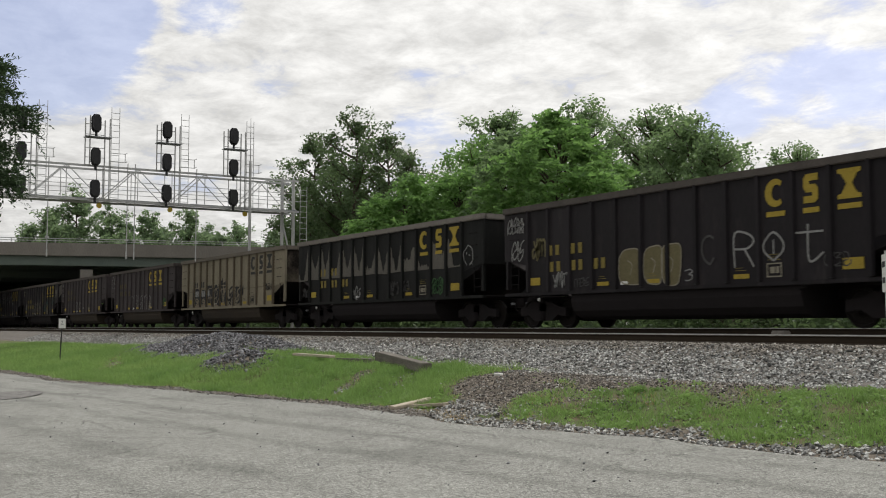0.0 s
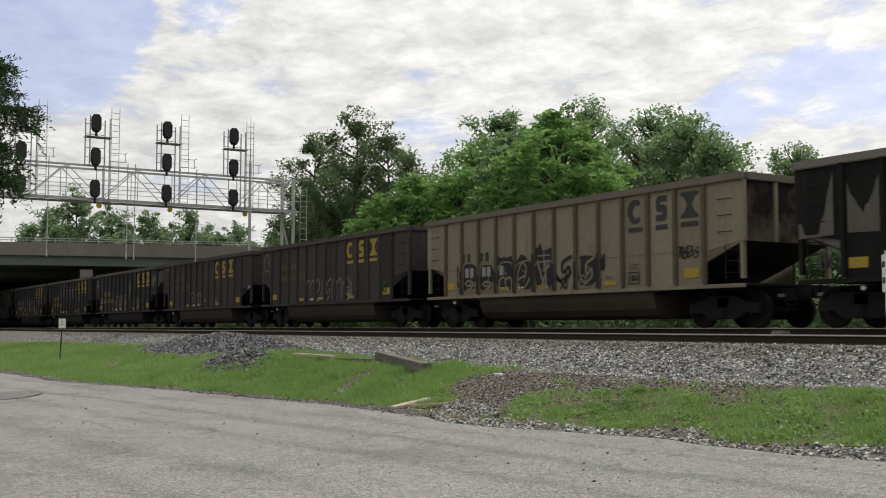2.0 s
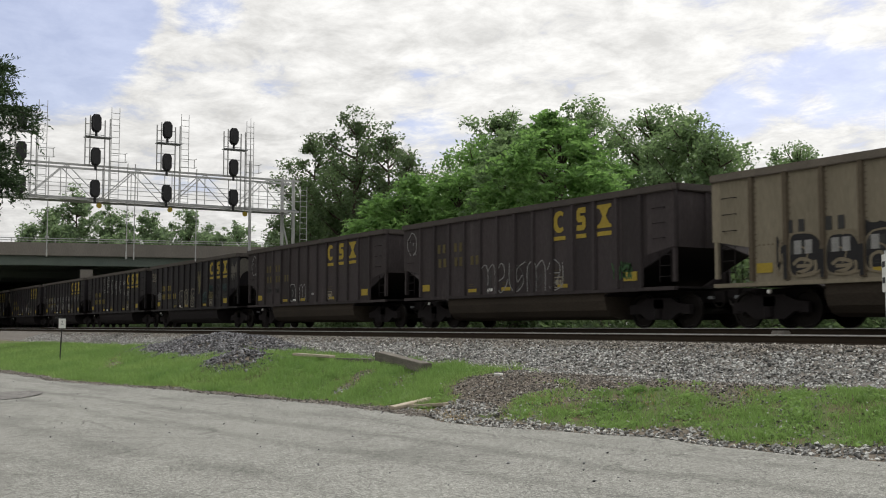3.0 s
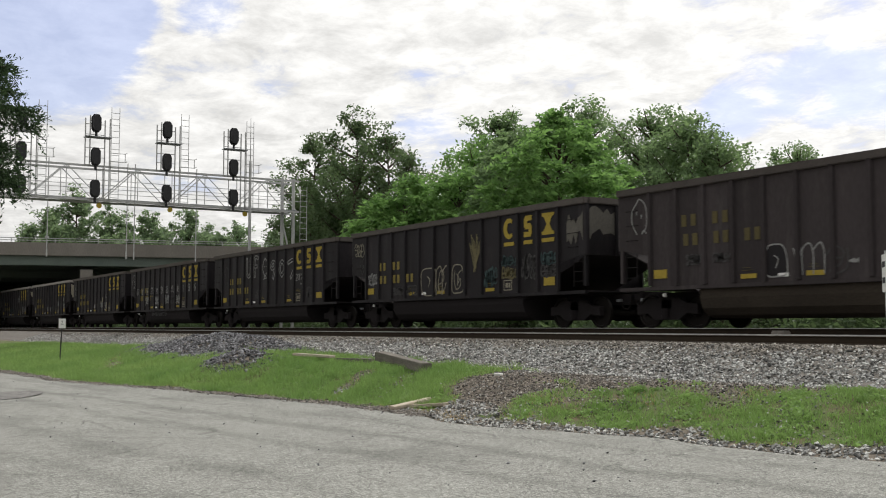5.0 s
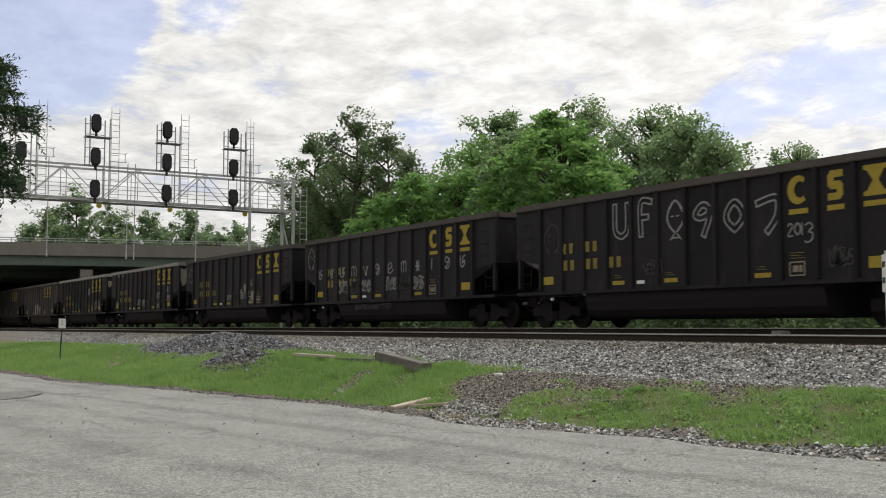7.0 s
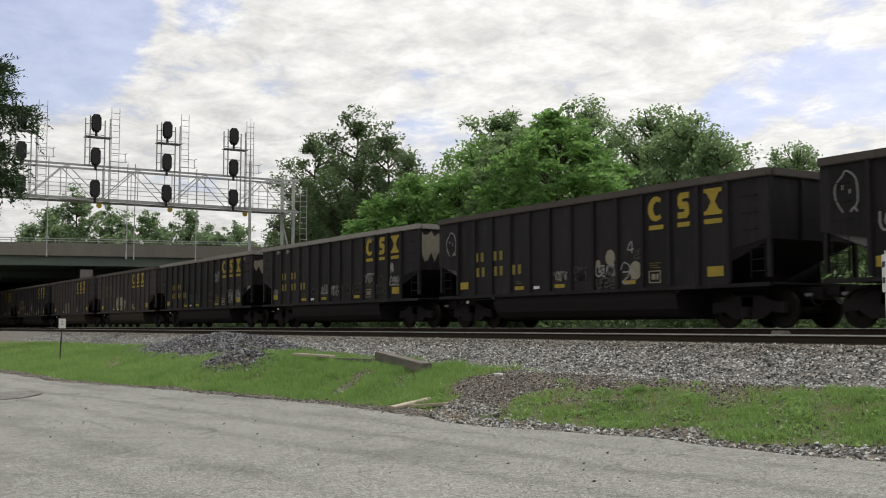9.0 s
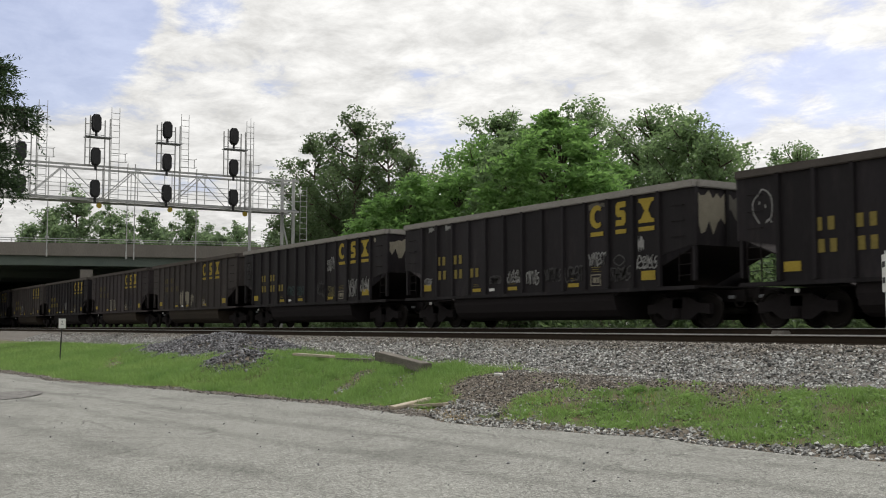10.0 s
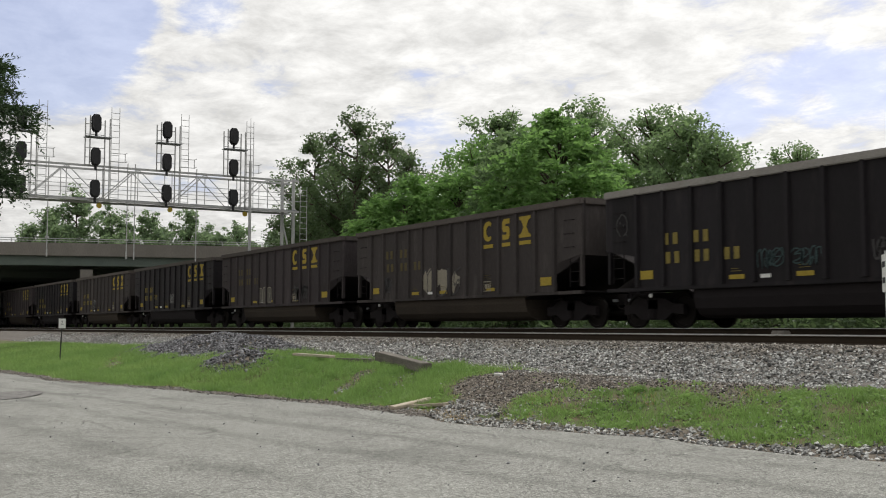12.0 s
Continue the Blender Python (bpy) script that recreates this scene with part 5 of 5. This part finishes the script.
def balloon(car, x0, x1, z0, z1, fill, line, lobes=1, seed=0, width=0.035):
    """Fat rounded sprayed figures: a flat fill of rounded lobes with an outline."""
    rg = random.Random(seed)
    w = (x1 - x0) / lobes
    body, rim = Shape(), Shape()
    for i in range(lobes):
        cx, cz, tilt = x0 + w * (i + .5), (z0 + z1) / 2, rg.uniform(-.06, .06)
        ring = []
        for q in range(28):
            c, d = math.cos(q * math.tau / 28), math.sin(q * math.tau / 28)
            rr = 1 + .05 * math.sin(3 * q * math.tau / 28 + seed + i)
            zz = cz + (z1 - z0) / 2 * rr * math.copysign(abs(d) ** .6, d) * (.93 + .07 * (i % 2))
            ring.append((cx + .53 * w * rr * math.copysign(abs(c) ** .55, c) + tilt * (zz - cz), zz))
        body.prism(ring, SIDE_Y - 0.0175 - 0.001 * i, SIDE_Y - 0.012)
        rim.ribbon(ring + [ring[0]], width, SIDE_Y - 0.0215 - 0.0008 * i)
        rim.ribbon(curve([(cx - .12 * w, cz + .18 * (z1 - z0)), (cx + .1 * w, cz + .05 * (z1 - z0)), (cx - .02 * w, cz - .2 * (z1 - z0))]), width * .8, SIDE_Y - 0.0215)
    mark(car, body, fill, "graffiti_fill")
    mark(car, rim, line, "graffiti")


def patch(car, x0, x1, z0, z1, mat, seed, y=SIDE_Y - 0.0155):
    """A ragged patch where paint has worn or been rolled over."""
    rg = random.Random(seed)
    up = [(x0 + (x1 - x0) * i / 7, z1 - rg.uniform(0, 0.35) * (z1 - z0)) for i in range(8)]
    dn = [(x1 - (x1 - x0) * i / 7, z0 + rg.uniform(0, 0.45) * (z1 - z0)) for i in range(8)]
    mark(car, Shape().prism(up + dn, y - 0.002, y + 0.003), mat, "paint_patch")


def flame(car, x0, x1, z0, z1, mat, seed, y=SIDE_Y - 0.0155):
    """Bare primer left below a peeling edge: straight foot, tall ragged tongues against the ribs, a dip between."""
    rg = random.Random(seed)
    n = 12
    left, right, dip = rg.choice((.25, .7, .9, 1.0)), rg.choice((.2, .6, .85, 1.0)), rg.uniform(-.15, .4)
    up = []
    for i in range(n + 1):
        u = i / n
        tall = dip + max((left - dip) * max(0, 1 - u / .5) ** .9, (right - dip) * max(0, 1 - (1 - u) / .45) ** .9)
        up.append((x0 + (x1 - x0) * u, z0 + (z1 - z0) * max(.05, tall + rg.uniform(-.11, .11))))
    mark(car, Shape().prism(up + [(x1, z0 + rg.uniform(-0.04, 0.04)), (x0, z0)], y - 0.002, y + 0.003), mat, "paint_patch")


def disc(car, x, z, r, mat):
    """A filled round blot of paint."""
    mark(car, Shape().prism([(x + r * math.cos(i * math.tau / 20), z + 1.1 * r * math.sin(i * math.tau / 20)) for i in range(20)], SIDE_Y - 0.018, SIDE_Y - 0.013), mat, "graffiti_fill")


def plate_bar(car, x, z, w, hgt):
    mark(car, block(x, x + w, z, z + hgt, SIDE_Y - 0.026), CHALK, "stencil_bar")


def end_patch(car, h, y0, y1, z0, z1, mat, seed):
    """A ragged bare patch on the leading end wall."""
    rg = random.Random(seed)
    up = [(y0 + (y1 - y0) * i / 7, z1 - rg.uniform(0, .25) * (z1 - z0)) for i in range(8)]
    dn = [(y1 - (y1 - y0) * i / 7, z0 + rg.uniform(0, .5) * (z1 - z0)) for i in range(8)]
    mark(car, Shape().prism(up + dn, h - 0.009, h - 0.003, "x"), mat, "paint_patch")


def rib_paint(car, h, i, z0, z1):
    """Spray paint carried over the face of one rib."""
    k = h - 1.25
    x = -k + 2 * k * i / 12
    mark(car, block(x - .05, x + .05, z0, z1, SIDE_Y - 0.08), BLACKSPRAY, "graffiti_fill")


def rivets(car, h):
    """Rows of rivet heads beside the ribs and along the side."""
    k, sh = h - 1.25, Shape()
    for i in range(13):
        for q in range(17):
            x, z = -k + 2 * k * i / 12 + .105, 1.22 + .14 * q
            sh.box(x - .014, x + .014, SIDE_Y - .012, SIDE_Y + .004, z - .014, z + .014)
    for q in range(90):
        x = -k + 2 * k * (q + .5) / 90
        sh.box(x - .016, x + .016, SIDE_Y - .012, SIDE_Y + .004, 1.93, 1.962)
    tagged(mark(car, sh, PAINT["tan_rib"], "rivets"), "rows of rusty rivet heads", "", "", "stuff")


def gondola(rear_time, h, paint, label, marks, letters=True, small=None, rim=None):
    """One coal car whose rear corner crosses the camera's plane at rear_time."""
    key = (h, paint, rim or paint)
    if key not in KITS:
        KITS[key] = CarKit(*key)
    kit = KITS[key]
    x0 = 12.04 - SPEED * rear_time + h          # centre of the car at the start
    car = thing("coal_car", pose(x0, Y_TRAIN, RAIL_TRAIN), label, "freight car", "cars of the coal train")
    for s in (-1, 1):
        part("side_wall", kit.side, None, car, "", pose(0, s * 1.588, 0))
        part("top_chord", kit.rim, None, car, "", pose(0, s * 1.60, 0))
        part("side_sill", kit.sill, None, car, "", pose(0, s * 1.56, 0))
        for i in range(13):
            part("rib", kit.rib, None, car, "", pose(-(h - 1.25) + (2 * h - 2.5) * i / 12, s * 1.60, 0, 0, 0, 0 if s < 0 else 180))
        e = pose(0, 0, 0, 0, 0, 0 if s > 0 else 180)
        part("end_wall", kit.end, None, car, "", pose(s * (h - 0.02), 0, 0))
        part("end_chord", kit.end_rim, None, car, "", pose(s * h, 0, 0))
        part("slope_sheet", kit.slope, None, car, "", e)
        part("end_platform", kit.platform, None, car, "", e)
        for yy in (-1.54, -0.45, 0.45, 1.54):
            part("end_rib", kit.end_rib, None, car, "", pose(s * (h - 0.02), yy, 0, 0, 0, 0 if s > 0 else 180))
        for yy in (-1.53, 1.53):
            part("corner_post", kit.post, None, car, "", pose(s * (h - 0.06), yy, 0))
            part("grab_iron", hand_ladder, None, car, "", pose(s * (h - 0.42), yy, 0, 0, 0, 90))
        for zz in (2.35, 2.75, 3.15):
            part("handhold", handhold_mesh, None, car, "", pose(s * (h - 0.55), -1.60, zz))
        part("coupler", coupler_mesh, None, car, "", e @ pose(h + 0.1, 0, 0))
        part("air_hose", hose_mesh, None, car, "", e @ pose(h + 0.18, -0.45 * s, 0.80))
        part("angle_cock", angle_cock, None, car, "pale metal valve", e @ pose(h + 0.22, -0.55 * s, 0.78))
        truck = part("truck", bolster_mesh, None, car, "", pose(s * (h - 1.22), 0, 0))
        for yy in (-0.98, 0.98):
            part("side_frame", truck_frame, None, truck, "", pose(0, yy, 0))
            part("spring", spring_mesh, None, truck, "", pose(0, yy * 1.08, 0))
        part("brake_beam", rigging_mesh, None, truck)
        for xx in (-0.889, 0.889):
            wset = part("wheelset", wheelset_mesh, None, truck, "", pose(xx, 0, 0.457))
            WHEELSETS.append((wset, xx, rear_time))
    # painted glint, set out from the truck so that it stays bright
    part("bearing_cap", glint_mesh, None, car, "small white disc painted as a sky glint on a bearing", pose(-h + 1.62, -1.47, 0.86))
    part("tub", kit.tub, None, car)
    part("centre_sill", kit.beam, None, car)
    if letters:
        big_marks(car, h, letters if letters is not True else YELLOW, small or OLDYELLOW)
    for fn, *args in marks:
        fn(car, *args)
    CARS.append((car, x0))
    return car


L, S = HALF, 7.05
black = "black steel coal gondola with yellow emblems"
INK = PAINT["black"]
ghost = lambda x0, x1, z0, z1, mat=CHALK: (sprayed, "ghost", x0, x1, z0, z1, mat, .035)
gondola(1.735, L, "black", black + ", soot covered", [ghost(-6.8, -6.2, 2.2, 3.0, FAINT)])
gondola(2.907, L, "black", black + " and pale sprayed figures", [(tag, -7.15, -6.35, 2.92, 3.46, CHALK, 1, .03, 4), (tag, -6.9, -6.35, 2.0, 2.8, CHALK, 2, .04, 2), (tag, -5.8, -5.25, 2.1, 2.7, OLIVESPRAY, 7, .07, 2),
        (tag, -4.85, -4.2, 1.2, 1.66, CHALK, 3, .035, 3), (tag, -3.8, -3.2, 1.18, 1.45, FAINT, 8, .03, 3), (balloon, -1.87, -1.02, 1.12, 2.16, OLIVESPRAY, CREAM, 1, 4), (balloon, -.88, .47, 1.12, 2.2, OLIVESPRAY, CREAM, 2, 5),
        (sprayed, "3", .62, .88, 1.2, 1.48, CHALK, .03), (sprayed, "C", 1.22, 1.62, 1.58, 2.28, FAINT, .06), (sprayed, "R", 2.3, 2.9, 1.45, 2.25, CHALK, .05), (sprayed, "O", 3.22, 3.76, 1.56, 2.22, CHALK, .05),
        (sprayed, "1", 3.36, 3.62, 1.72, 2.05, CHALK, .04), (sprayed, "T", 4.06, 4.9, 1.5, 2.34, CHALK, .05), (tag, 4.95, 5.6, 1.3, 1.7, FAINT, 6, .03, 3)])
gondola(4.069, L, "peeled", "black coal gondola with pale peeling paint and yellow emblems", [(flame, -7.3, -6.35, 2.0, 3.45, PRIMER, 31)] +
        [(flame, -6.0 + 1.0167 * b + .01, -6.0 + 1.0167 * b + .81, 2.06, 3.45 if b in (1, 2, 4, 8, 10) else 3.15, PRIMER, 250 + b) for b in (0, 1, 2, 3, 4, 5, 6, 7, 8, 9, 10, 11)] +
        [(tag, -1.95, -1.35, 1.15, 1.62, CHALK, 61, .04, 3), (tag, .95, 1.72, 1.22, 1.72, FAINT, 62, .05, 5), (tag, 2.0, 2.5, 1.34, 1.74, FAINT, 63, .05, 3), (tag, 4.05, 4.82, 1.15, 1.76, GREENSPRAY, 64, .05, 4), ghost(6.22, 6.75, 2.1, 2.75, CHALK),
         (tag, -6.75, -6.4, 1.3, 1.7, FAINT, 65, .04, 2)])
gondola(5.256, L, "tan", "tan coal gondola with dark emblems and black sprayed lettering", [(balloon, -6.02 + 1.0167 * b, -5.16 + 1.0167 * b, 1.13, hi, BLACKSPRAY, TANLINE, 1, 70 + b, .045) for b, hi in ((1, 2.18), (2, 2.08), (3, 2.1), (4, 2.1), (5, 2.05), (7, 2.12))] +
        [(patch, -6.02 + 1.0167 * b, -5.16 + 1.0167 * b, 1.5, hi, BLACKSPRAY, 70 + b) for b, hi in ((3, 2.4), (4, 2.3), (5, 2.6))] + [(rib_paint, L, i, 1.12, hi) for i, hi in ((1, 1.9), (2, 1.75), (3, 1.8), (4, 2.1), (5, 2.25), (6, 1.9), (7, 1.9), (8, 2.1))] +
        [(patch, -5.4, -5.16, 1.2, 2.15, BLACKSPRAY, 69), (sprayed, "hook", -.02, .84, 1.4, 2.08, BLACKSPRAY, .10), (sprayed, "zig", .02, .82, 1.15, 1.7, BLACKSPRAY, .06), (patch, 2.1, 2.3, 1.5, 2.1, BLACKSPRAY, 78)] +
        [(sprayed, g, a, a + w, c, d, TANLINE, t) for g, a, w, c, d, t in (("swirl", -4.9, .6, 1.2, 1.56, .08), ("hook", -5.4, .25, 1.2, 2.1, .06), ("swirl", -3.85, .6, 1.18, 1.5, .08), ("arch", -2.85, .65, 1.2, 1.6, .07), ("arch", -3.85, .6, 2.02, 2.12, .04), ("loop", -1.86, .62, 1.2, 2.0, .07),
         ("zig", -.84, .6, 1.2, 2.15, .08), ("T", -.8, .6, 1.75, 2.3, .05), ("hook", 1.2, .62, 1.3, 1.98, .08), ("loop", 1.16, .4, 1.2, 1.5, .04))] + [(plate_bar, a, 1.67, .2, .31) for a in (-4.86, -4.56, -3.84, -3.56, -2.84)] +
        [(tag, 5.15, 5.9, 1.75, 2.1, BLACKSPRAY, 77, .03, 4), (rivets, L)], GREYMARK, GREYMARK)
gondola(6.380, S, "brown", "sooty brown coal gondola with yellow emblems", [ghost(-6.75, -6.15, 2.62, 3.45)] + [(sprayed, g, a, b, 1.12, 2.04, CHALK, .035) for g, a, b in (("arch", -1.92, -1.1), ("loop", -1.0, -.4), ("hook", -.3, .55), ("arch", .66, 1.56), ("swirl", 1.67, 2.4))] +
        [(sprayed, g, a, b, 1.18, 1.95, FAINT, .035) for g, a, b in (("zig", -1.8, -1.2), ("O", -.25, .4), ("hook", .75, 1.5))] + [(tag, 4.63, 5.4, 1.31, 1.83, GREENSPRAY, 94, .045, 4)], small=FADEDYELLOW)
gondola(7.510, S, "brown", "sooty brown coal gondola with yellow emblems and faint scrawl", [ghost(-6.5, -5.95, 2.5, 3.45), (tag, -4.5, -3.9, 1.6, 1.86, FAINT, 101, .04, 4), (tag, -3.55, -2.95, 1.6, 1.86, FAINT, 102, .04, 4), (balloon, -1.9, -1.3, 1.14, 1.95, INK, CHALK, 1, 3, .035),
        (sprayed, "zig", -1.1, -.85, 1.3, 1.88, CHALK, .04), (sprayed, "arch", -.85, -.25, 1.2, 1.9, CHALK, .035), (sprayed, "swirl", -.2, .35, 1.2, 1.8, FAINT, .04), (patch, .38, .64, 1.38, 1.52, CHALK, 104)], small=FADEDYELLOW)
gondola(8.685, L, "black", black + " and white and teal scrawls", [(tag, -7.1, -6.3, 2.75, 3.35, CREAM, 110, .03, 3), (sprayed, "hook", -6.6, -6.3, 2.1, 2.75, FAINT, .03), (tag, -5.95, -5.1, 1.62, 2.1, CHALK, 111, .04, 4),
        (balloon, -1.85, -.9, 1.12, 2.16, INK, CREAM, 1, 6, .04), (sprayed, "arch", -.85, -.05, 1.14, 2.14, CREAM, .045), (sprayed, "loop", -.7, -.2, 1.2, 2.0, CREAM, .035), (balloon, .2, .9, 1.12, 2.16, INK, CREAM, 1, 9, .04), (sprayed, "hook", .35, .8, 1.3, 1.95, CREAM, .035),
        (sprayed, "fan", 1.3, 1.95, 1.85, 3.1, OLIVESPRAY, .05), (sprayed, "fan", 1.4, 1.98, 1.95, 3.0, OLIVESPRAY, .04)] +
        [(tag, a, b, c, d, m, 113 + i, .045, 4) for i, (a, b, c, d, m) in enumerate(((2.2, 2.95, 1.36, 1.95, TEAL), (3.2, 4.0, 1.95, 2.28, TEAL), (3.2, 4.0, 1.52, 1.92, OLIVESPRAY), (4.3, 5.05, 1.45, 2.26, FAINT), (5.28, 6.0, 1.9, 2.28, TEAL), (5.28, 6.0, 1.5, 1.9, FAINT), (-3.95, -3.2, 1.2, 1.5, FAINT), (-2.9, -2.2, 1.2, 1.55, FAINT)))] +
        [(patch, L - .85, L - .1, 2.3, 3.4, PRIMER, 119), (end_patch, L, -1.5, -.5, 2.4, 3.55, PRIMER, 118), (end_patch, L, -.4, .4, 2.8, 3.5, PRIMER, 117)])
gondola(9.859, L, "black", black + " and tall white outlined figures", [ghost(-5.9, -5.25, 2.2, 3.1, FAINT)] +
        [(sprayed, g, a, b, c, d, CHALK, .19, INK) for g, a, b, c, d in (("U", -2.7, -2.2, 2.52, 3.38), ("F", -1.66, -1.25, 2.46, 3.34), ("9", .36, .9, 2.3, 3.14), ("0", 1.42, 1.9, 2.38, 3.04), ("7", 2.36, 2.95, 2.24, 3.02))] +
        [(sprayed, "O", -.62, -.1, 2.42, 3.28, CHALK, .06), (sprayed, "A", -.55, -.15, 2.26, 2.44, CHALK, .04), (sprayed, "1", -.52, -.42, 2.86, 2.9, CHALK, .1), (sprayed, "1", -.32, -.22, 2.86, 2.9, CHALK, .1)] +
        [(sprayed, g, a, a + .15, 2.1, 2.38, CHALK, .035) for g, a in (("2", 3.26), ("0", 3.46), ("1", 3.58))] + [(sprayed, "3", 3.74, 3.95, 1.92, 2.36, CHALK, .035), (tag, 4.4, 5.0, 1.36, 1.8, FAINT, 121, .035, 4), (tag, -1.6, -.9, 1.4, 1.8, FAINT, 122, .03, 3)])
gondola(11.02, L, "black", black + " and white tags", [ghost(-6.95, -6.4, 2.5, 3.4)] + [(sprayed, g, -5.95 + 1.0167 * b + .1, -5.95 + 1.0167 * b + .1 + w, 2.05, 2.45, CHALK, .05) for b, (g, w) in enumerate((("hook", .3), ("zig", .35), ("hook", .4), ("arch", .4), ("zig", .4), ("swirl", .3), ("loop", .4), ("arch", .35), ("cross", .35), ("1", .3), ("swirl", .3), ("hook", .3)))] +
        [(tag, -5.95 + 1.0167 * b, -5.25 + 1.0167 * b, 1.4, 1.92, FAINT if b % 2 else CHALK, 131 + b, .05, 4) for b in (2, 3, 4, 6, 7, 8)] + [(tag, -2.5, .5, .72, .92, FAINT, 139, .03, 9)])
gondola(12.197, L, "black", black + " and white cartoonish tags", [ghost(-6.85, -6.3, 2.45, 3.25), (tag, -.8, -.2, 1.4, 1.68, CHALK, 140, .03, 4), (tag, .15, .7, 1.35, 1.8, FAINT, 145, .04, 3), (disc, 1.2, 1.8, .1, CREAM), (disc, 1.72, 1.95, .2, CREAM),
        (tag, 1.15, 1.95, 1.42, 1.75, CHALK, 141, .05, 4), (tag, 1.15, 1.98, 1.1, 1.42, FAINT, 142, .05, 3), (disc, 2.75, 1.55, .23, CREAM), (sprayed, "swirl", 2.15, 2.6, 1.2, 1.78, CHALK, .04), (sprayed, "4", 2.45, 2.7, 2.02, 2.34, CHALK, .04), (tag, 2.75, 2.98, 1.8, 2.15, FAINT, 143, .03, 2)])
gondola(13.372, L, "black", black + " and scattered white tags", [(tag, a, b, c, d, m, 150 + i, .04, 4) for i, (a, b, c, d, m) in enumerate(((-5.9, -5.45, 1.5, 1.75, CHALK), (-.8, -.16, 1.38, 1.8, CHALK), (.24, .82, 1.32, 1.75, CHALK), (1.12, 1.95, 1.36, 1.8, FAINT), (2.14, 2.98, 1.33, 1.84, FAINT),
        (3.2, 3.95, 1.75, 2.14, CHALK), (4.15, 4.95, 1.28, 1.7, FAINT), (5.26, 6.0, 1.55, 1.93, CHALK), (-1.8, -1.2, 1.4, 1.7, FAINT)))] + [(sprayed, "O", 4.3, 4.7, 1.7, 2.0, FAINT, .04), (patch, 5.26, 5.5, 2.0, 2.48, CHALK, 165), (patch, -5.65, -5.3, 3.34, 3.56, CHALK, 166), (patch, -4.55, -4.2, 3.34, 3.56, CHALK, 167), (patch, 3.22, 3.9, 3.3, 3.56, PRIMER, 168), (end_patch, L, -1.5, -.5, 2.3, 3.56, CREAM, 169), (end_patch, L, -.4, .4, 2.7, 3.5, PRIMER, 164)], rim="pale")
gondola(14.548, L, "black", black + " and small tags", [ghost(-6.9, -6.5, 2.5, 3.1, FAINT), (tag, 2.2, 3.0, 2.42, 2.95, CHALK, 170, .045, 4, .1), (tag, 1.25, 2.0, 1.38, 1.92, FAINT, 171, .05, 5), (tag, 4.2, 5.08, 1.26, 2.0, CHALK, 172, .05, 4), (tag, 5.27, 6.0, 1.44, 1.98, CHALK, 173, .05, 3), (tag, 2.3, 2.95, 1.28, 1.75, OLIVESPRAY, 175, .03, 4),
        (tag, -1.9, -1.2, 1.4, 1.9, TEAL, 176, .03, 3), (tag, -.9, -.1, 1.4, 1.85, TEAL, 177, .03, 3), (end_patch, L, -1.5, -.5, 2.55, 3.5, CREAM, 178), (end_patch, L, -.4, .2, 2.9, 3.5, CREAM, 179), (patch, 6.35, 6.5, 3.3, 3.5, CREAM, 163)], rim="pale")
gondola(15.654, S, "grey", "sooty grey-brown coal gondola with yellow emblems and silver tag", [(patch, -2.0, -1.3, 1.12, 2.12, CREAM, 180), (patch, -1.1, -.25, 1.12, 2.12, CREAM, 181), (patch, -.15, .55, 1.12, 2.05, CREAM, 184)] + [(sprayed, g, a, a + .75, 1.14, 2.05, FAINT, .05) for g, a in (("arch", -1.95), ("U", -1.0), ("hook", -.15))] + [(tag, -4.8, -4.2, 1.3, 1.9, FAINT, 185, .06, 3)], small=FADEDYELLOW)
gondola(16.776, S, "brown", "sooty brown coal gondola with yellow emblems", [(balloon, -2.0, -.4, 1.15, 1.9, PRIMER, CREAM, 3, 8), (tag, 2.2, 3.6, 1.2, 1.9, FAINT, 191, .08, 5)], small=FADEDYELLOW)
gondola(17.95, L, "black", black, [(tag, 0, .8, 1.4, 2.0, CHALK, 200), (tag, -3.0, -2.3, 1.3, 1.9, FAINT, 201)])
gondola(19.12, L, "grey", "sooty grey coal gondola with yellow emblems", [(tag, -2, -1.2, 1.35, 2.0, CHALK, 205, .08)])
gondola(20.30, L, "black", black, [])
gondola(21.47, L, "brown", "sooty brown coal gondola with yellow emblems", [])
gondola(22.65, L, "black", black, [])


# ---- everything that moves ----
def motions():
    for car, x0 in CARS:
        walk(car, [(t, pose(x0 + SPEED * t, Y_TRAIN, RAIL_TRAIN)) for t in range(13)])
    sway = ((TREES["ash"], 0.9, 0.0), (TREES["ash2"], 0.8, 0.9), (TREES["maple"], 0.7, 1.7), (TREES["oak"], 0.4, 2.6), (TREES["cedar"], 0.35, 0.5))
    for root, much, ph in sway:
        crown = [c for c in root.children if c.name.startswith("crown")][0]
        walk(crown, [(0.5 * i, pose(0, 0, 0, much * math.sin(1.1 * i + ph) * 0.6, much * math.sin(0.83 * i + 2 * ph), 0)) for i in range(25)])
    per_frame = math.degrees(SPEED / FPS / 0.457)
    for wset, xx, rear in WHEELSETS:
        if 2 < rear < 18:
            walk(wset, [(i / FPS, pose(xx, 0, 0.457, 0, per_frame * i, 0)) for i in range(12 * FPS + 1)])


motions()
